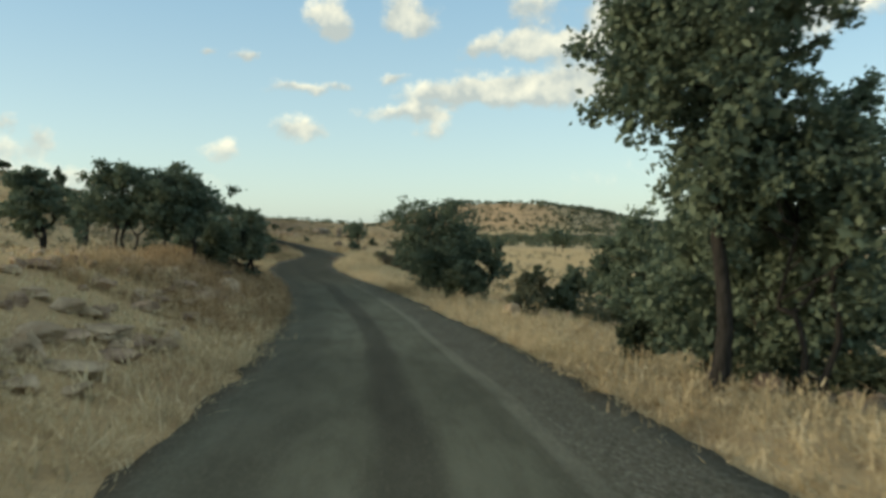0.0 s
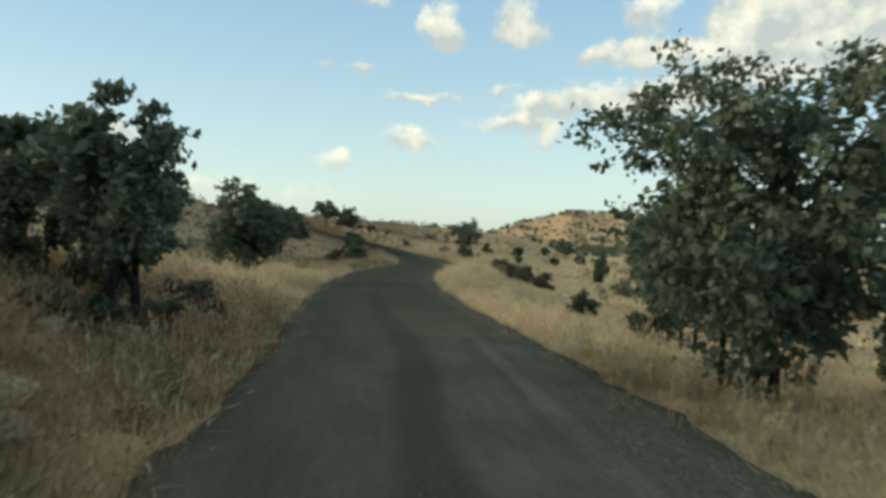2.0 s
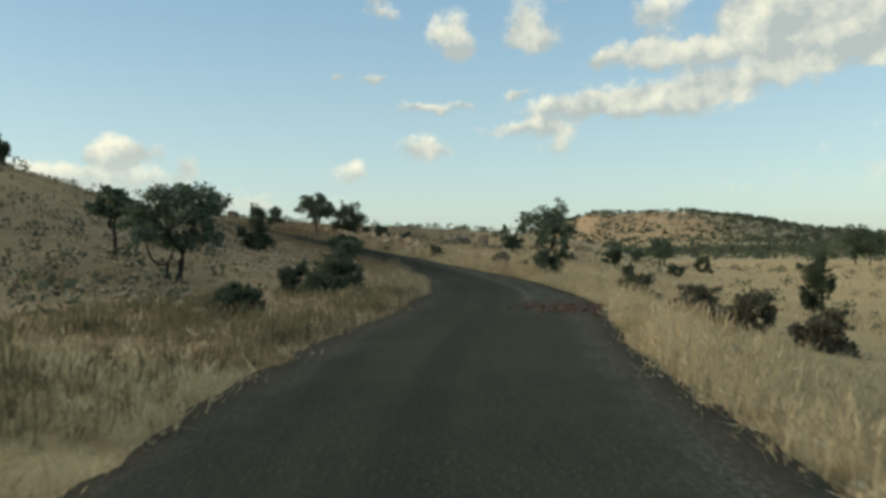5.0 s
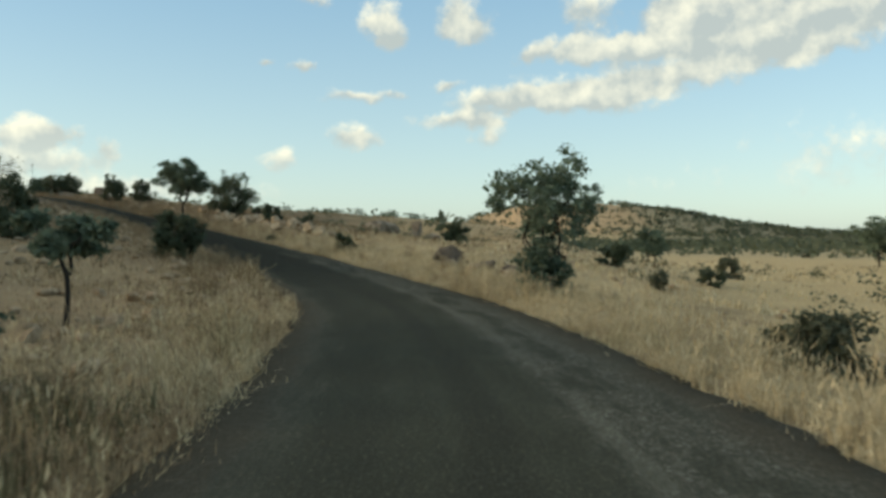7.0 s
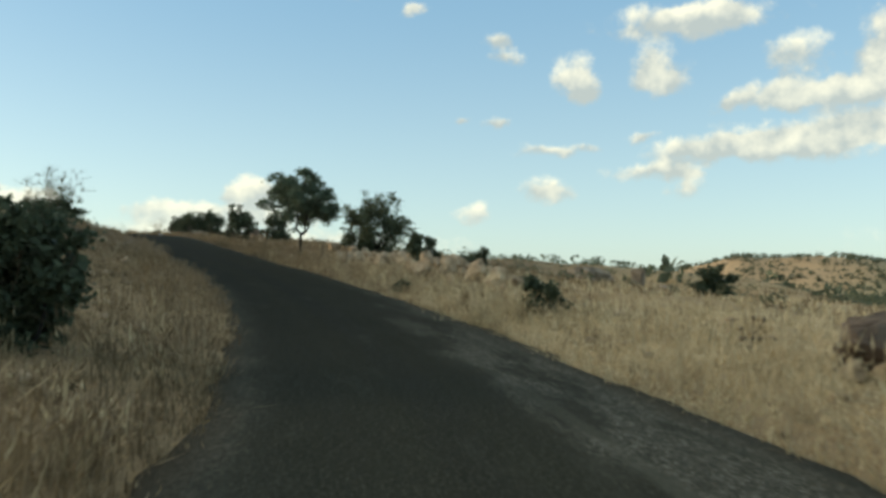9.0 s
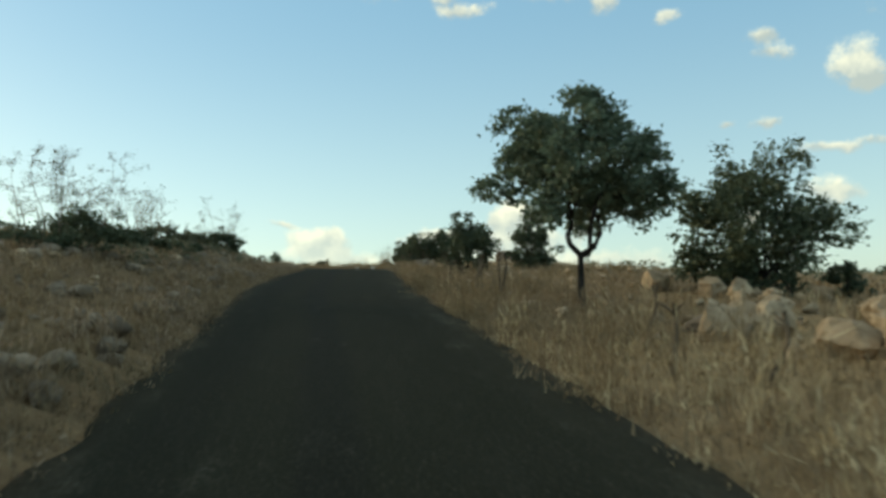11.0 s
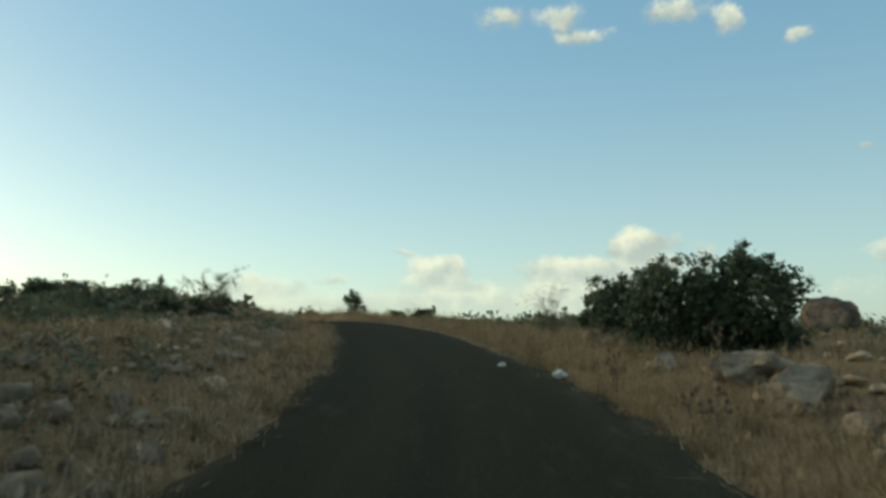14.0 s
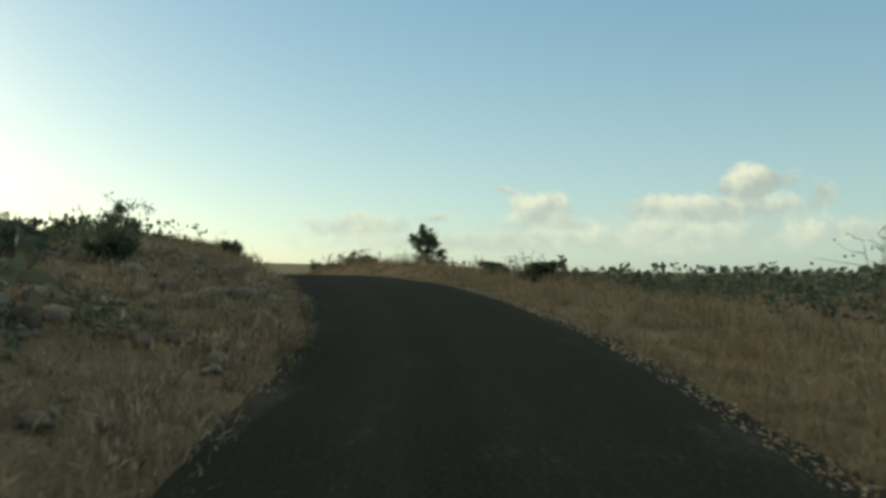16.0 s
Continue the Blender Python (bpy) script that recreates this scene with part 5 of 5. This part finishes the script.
# tall verge, in tufts
x, y, e, side, run, rng = strip(25000, -.1, 3.0, 11, 1.6)
tuft = .5 + .5 * np.clip(ripple(x, y, .55) + .6 * ripple(x, y, 1.4), -1, 1)
tall = np.where(side > 0, .46 + .26 * smooth(60, 90, run) * (1 - .65 * smooth(150, 164, run)), .52 + .14 * smooth(98, 108, run) * (1 - smooth(130, 140, run)))
tall = tall * np.where((side < 0) & (run < 62) & (e > .8), .6, 1.0) * np.where((side < 0) & (run > 92) & (run < 136) & (e > 1.5), .75, 1.0) * np.where((side < 0) & (run > 152) & (e > .9), .62, 1.0)
h = tall * (.22 + 1.05 * tuft ** 1.3) * smooth(-.45, .3, e) * rng.uniform(.65, 1.2, len(x))
sown("verge_grass", "tall dry grass along the road edge", rng.random(len(x)) < .42 + .58 * tuft, h, 14, .0085, 21, .07, .55, True)
x, y, e, side, run, rng = strip(9000, -.12, 5, 18, 1.2, 148, 216)
tuft = .5 + .5 * np.clip(ripple(x, y, .6) + .6 * ripple(x, y, 1.7), -1, 1)
keep = (side < 0) & (rng.random(len(x)) < .2 + .8 * tuft)
grass("bank_weeds", "dead brown weeds and grass on the stony bank", x[keep], y[keep], (.5 * (.35 + .75 * tuft) * smooth(-.4, .2, e) * (1 - .45 * smooth(.6, 1.2, e)))[keep], 9, .013, DULL_SHADED_STRAW, 27, .09, .6, True)
# low creeping weeds over the asphalt's edge
x, y, e, side, run, rng = strip(9500, -.42, .45, 12)
sown("edge_weeds", "short dry weeds on the road edge", (e > -.08 - .4 * smooth(.1, .8, ripple(x, y, 1.2))) & (rng.random(len(x)) < .5 + .5 * swell(x, y)), rng.uniform(.1, .3, len(x)), 5, .008, 41, .08, .9)
# the banks and the near field
x, y, e, side, run, rng = strip(28000, 2.4, 12, 13, 1.1)
tuft = .5 + .5 * np.clip(ripple(x, y, .9) + .6 * ripple(x, y, 2.6), -1, 1)
bare = (side < 0) & (((run > 84) & (run < 136) & (rng.random(len(x)) < .18)) | ((run < 62) & (rng.random(len(x)) < .22)))
sown("field_grass", "dry grass in uneven patches", ~bare & (rng.random(len(x)) < .15 + .85 * tuft), np.where((side < 0) & (run < 136), .27, .42) * (.25 + .85 * tuft), 5, .012, 61, .12, .6)
x, y, e, side, run, rng = strip(26000, 10, 55, 14, 1.6)
sown("far_grass", "pale dry grass over the open field", rng.random(len(x)) < .2 + .8 * swell(x / 2, y / 2), .36 * (.5 + .6 * swell(x, y)), 4, .042, 81, .26, .6)
# dead red-brown weeds on the stony bank
x, y, e, side, run, rng = strip(9500, .05, 3.8, 16, 1.0, 36, 65)
keep = (side < 0) & ((ripple(x, y, 1.6) > -.3) | ((run > 44) & (run < 57)))
grass("dead_weeds", "dead red-brown weeds on the bank", x[keep], y[keep], rng.uniform(.2, .5, keep.sum()), 9, .011, DEADWEED, 26, .1, .7, True)
# green weeds by the track
x, y, e, side, run, rng = strip(3000, .5, 5.0, 15, 1, 84, 108)
keep = (side < 0) & (ripple(x, y, 2.6) > -.25)
grass("green_weeds", "soft grey-green weeds among dry grass", x[keep], y[keep], np.full(keep.sum(), .4), 11, .009, WEED, 25, .12, .55)


def stones(name, label, x, y, size, seed, detail=1, mat=None, sink=.25, on_road=False, large=9.0):
    """Small stones as one mesh; those wider than large are things of their own on shared meshes."""
    rng = np.random.default_rng(seed)
    shared = []
    single = np.flatnonzero(size > large)[:70]
    for i in single:
        if len(shared) < 8:
            me = rough_stone(1.0, seed * 31 + len(shared), 2, .7)
            me.materials.append(mat or STONE)
            shared.append(me)
        s, px, py = float(size[i]), float(x[i]), float(y[i])
        ob = tagged(new("field_stone", shared[i % len(shared)]), label.replace("stones", "stone").replace("rubble", "stone"), "stone", "loose field stones")
        ob.matrix_basis = pose(px, py, float(ground_z(px, py)[0]) + s * .16, rng.uniform(-12, 12), rng.uniform(-12, 12), rng.uniform(0, 360)) @ Matrix.Diagonal((s * rng.uniform(.85, 1.3), s, s * rng.uniform(.7, 1.15), 1))
    low = np.ones(len(size), bool)
    low[single] = False
    x, y, size = x[low], y[low], size[low]
    kinds = []
    for k in range(6):
        me = rough_stone(1.0, seed * 10 + k, detail, .65)
        co = np.empty(len(me.vertices) * 3, np.float32)
        me.vertices.foreach_get("co", co)
        fc = np.empty(len(me.polygons) * 3, np.int32)
        me.polygons.foreach_get("vertices", fc)
        kinds.append((co.reshape(-1, 3), fc.reshape(-1, 3)))
        bpy.data.meshes.remove(me)
    z = ground_z(x, y)
    bits = []
    for i in range(len(x)):
        co, fc = kinds[rng.integers(6)]
        a = rng.uniform(0, 6.28)
        ca, sa = math.cos(a), math.sin(a)
        s = size[i]
        q = co * s * [rng.uniform(.8, 1.3), rng.uniform(.7, 1.1), rng.uniform(.7, 1.2)]
        zz = road_z(x[i], y[i]) if on_road else z[i]
        bits.append((np.stack([q[:, 0] * ca - q[:, 1] * sa + x[i], q[:, 0] * sa + q[:, 1] * ca + y[i], q[:, 2] + zz + s * .5 * (.65 - 2 * sink * .65)], 1), fc))
    v, f = merge(bits)
    return tagged(new(name, mesh_of(name, v, f, mat or STONE)), label, "stones", kind="stuff")


x, y, e, side, run, rng = strip(520, .6, 7.5, 31, 1, 24, 66)
k = side < 0
stones("bank_stones", "pale broken field stones on the grassy bank", x[k], y[k], rng.uniform(.12, .5, k.sum()), 3, 2, large=.3)
x, y, e, side, run, rng = strip(420, 1.6, 8, 32, 1, 150, 198)
stones("wall_stones", "tumbled pale stones of an old field wall", x, y, np.where(side > 0, rng.uniform(.13, .44, len(x)), rng.uniform(.1, .36, len(x))), 4, 2, large=.36)
x, y, e, side, run, rng = strip(3400, .35, 8, 36, 1.2, 148, 222)
k = (side < 0) & (ripple(x, y, 2.1) > -.35)
stones("bank_rubble", "grey-brown weathered rubble on the brushy bank", x[k], y[k], .14 + .4 * rng.random(k.sum()) ** 1.9, 9, 2, GREYSTONE, large=.36)
x, y, e, side, run, rng = strip(1250, 1.5, 10, 37, 1, 92, 150)
k = (side < 0) & (ripple(x, y, 2.4) > -.3)
stones("slope_stones", "pale pinkish stones on the grassy slope", x[k], y[k], .12 + .4 * rng.random(k.sum()) ** 1.5, 10, 2, large=.36)
x, y, e, side, run, rng = strip(420, 1.0, 14, 33, 1, 66, 150)
stones("field_stones", "scattered grey field stones in dry grass", x, y, rng.uniform(.08, .38, len(x)), 5, 1)
x, y, e, side, run, rng = strip(1900, -.35, .35, 34, 1, 16, 220)
stones("verge_gravel", "loose grey gravel along the asphalt edge", x, y, rng.uniform(.015, .055, len(x)), 6, 1, None, .2)
x, y, e, side, run, rng = strip(9000, -.3, .02, 38, .8, 190, 226)
k = side > 0
stones("edge_gravel", "pale pinkish gravel heaped along the asphalt edge", x[k], y[k], .012 + .04 * rng.random(k.sum()) ** 2.2, 11, 1, None, .2, True)
rng = np.random.default_rng(35)
x, y = EARTH_X + .2 + rng.normal(0, .85, 620), EARTH_Y + rng.normal(0, 1.0, 620)
stones("earth_clods", "brown clods and chips on the asphalt", x, y, .018 + .13 * rng.random(620) ** 2.6, 7, 1, EARTH, .2, True)


def scrub(name, label, x, y, height, per, size, mat, seed):
    """Low dark bushes far off, as one mesh."""
    rng = np.random.default_rng(seed)
    z = ground_z(x, y)
    n = len(x) * per
    d = rng.standard_normal((n, 3))
    d /= np.linalg.norm(d, axis=1)[:, None]
    hh = np.repeat(height, per)
    r = hh * np.repeat(rng.uniform(.5, 1.0, len(x)), per)
    k = rng.uniform(.55, 1, n)
    p = np.stack([np.repeat(x, per) + d[:, 0] * r * k, np.repeat(y, per) + d[:, 1] * r * k, np.repeat(z, per) + hh * .34 + d[:, 2] * hh * .5 * k], 1)
    v, f = leaves(p, d, 1.0, rng, 0)
    c = np.repeat(p, 4, 0)
    v = c + (v - c) * np.repeat(size * hh, 4)[:, None]
    return tagged(new(name, mesh_of(name, v, f, mat)), label, "scrub", kind="stuff")


rng = np.random.default_rng(41)
x, y = rng.uniform(-90, 520, 9500), rng.uniform(655, 806, 9500)
clump = rng.random(9500) < .30 + .42 * smooth(60, 130, x) + .22 * ripple(x, y, 17) + .25 * smooth(700, 660, y)
x, y = x[clump], y[clump]
scrub("hill_scrub", "dark oak scrub dotted over the far hill", x, y, 1.2 + 3.2 * rng.random(len(x)) ** 1.8, 10, .6, HAZYSCRUB, 42)
# the wooded foot of the hill, and the thinner plain before it
x, y = rng.uniform(15, 480, 2600), rng.uniform(430, 655, 2600)
scrub("foot_scrub", "belt of dark oak scrub along the foot of the hill", x, y, rng.uniform(1.6, 5.2, 2600), 14, .5, HAZYSCRUB, 53)
x, y = rng.uniform(-20, 330, 1500), 165 + 305 * rng.random(1500) ** .8
scrub("plain_scrub", "dark scrub scattered over the far plain", x, y, .5 + 2.3 * rng.random(1500) ** 1.6, 18, .5, HAZYSCRUB, 43)
x, y = rng.uniform(-150, -20, 700), rng.uniform(178, 330, 700)
scrub("crest_scrub", "low dark scrub beyond the road crest", x, y, rng.uniform(.6, 1.5, 700), 30, .36, SCRUB, 44)
x, y = rng.uniform(4, 44, 900), rng.uniform(27, 84, 900)
k = x > 4.5 + .40 * np.maximum(0, y - 33) + 1.5 * ripple(x, y, 6)
x, y = x[k], y[k]
scrub("hollow_scrub", "grey-green low scrub filling the hollow below the road", x, y, .35 + 1.15 * rng.random(len(x)) ** 1.7, 60, .2, GREYLEAF, 54)
x, y = rng.uniform(0, 48, 620), rng.uniform(46, 135, 620)
k = ripple(x, y, 9) > -.2
scrub("field_tufts", "grey-green tufts and low bushes over the dry field", x[k], y[k], .2 + .75 * rng.random(k.sum()) ** 2.2, 34, .26, GREYLEAF, 55)
x, y, e, side, run, rng = strip(520, 9, 46, 45, 1, 60, 250)
scrub("slope_scrub", "small dark bushes over the dry slope", x, y, rng.uniform(.3, .9, len(x)), 46, .26, GREYLEAF, 46)
x, y, e, side, run, rng = strip(1500, 4.0, 20, 49, 1.1, 196, 240)
k = (side > 0) | ((e > 5) & (rng.random(len(x)) < .6))
scrub("crest_heath", "low dark heath beside the road crest", x[k], y[k], np.where(side < 0, .28 + .5 * rng.random(len(x)) ** 2, .2 + .38 * rng.random(len(x)))[k], 60, .17, SCRUB, 50)
x, y = rng.uniform(-62, -17, 460), rng.uniform(44, 112, 460)
k = road_place(x, y)[0] > 5
scrub("hillside_scrub", "grey-green low scrub over the stony hillside", x[k], y[k], .25 + .9 * rng.random(k.sum()) ** 2, 44, .24, GREYLEAF, 56)
x, y, e, side, run, rng = strip(420, 1.4, 9, 51, 1, 160, 205)
k = side < 0
scrub("bank_cushions", "small grey-green cushion plants among stones", x[k], y[k], rng.uniform(.25, .55, k.sum()), 40, .24, GREYLEAF, 52)
x, y, e, side, run, rng = strip(3200, 2.2, 28, 47, 1.1, 158, 248)
k = np.where(side < 0, (ripple(x, y, 5) > -.25) & (e > 2.4 + 3.5 * rng.random(len(x))) & (run > 186), (run > 203) & (e > 4.5))
scrub("bank_scrub", "grey-green cushion scrub over the stony bank", x[k], y[k], .2 + .95 * rng.random(k.sum()) ** 1.8, 44, .24, GREYLEAF, 48)
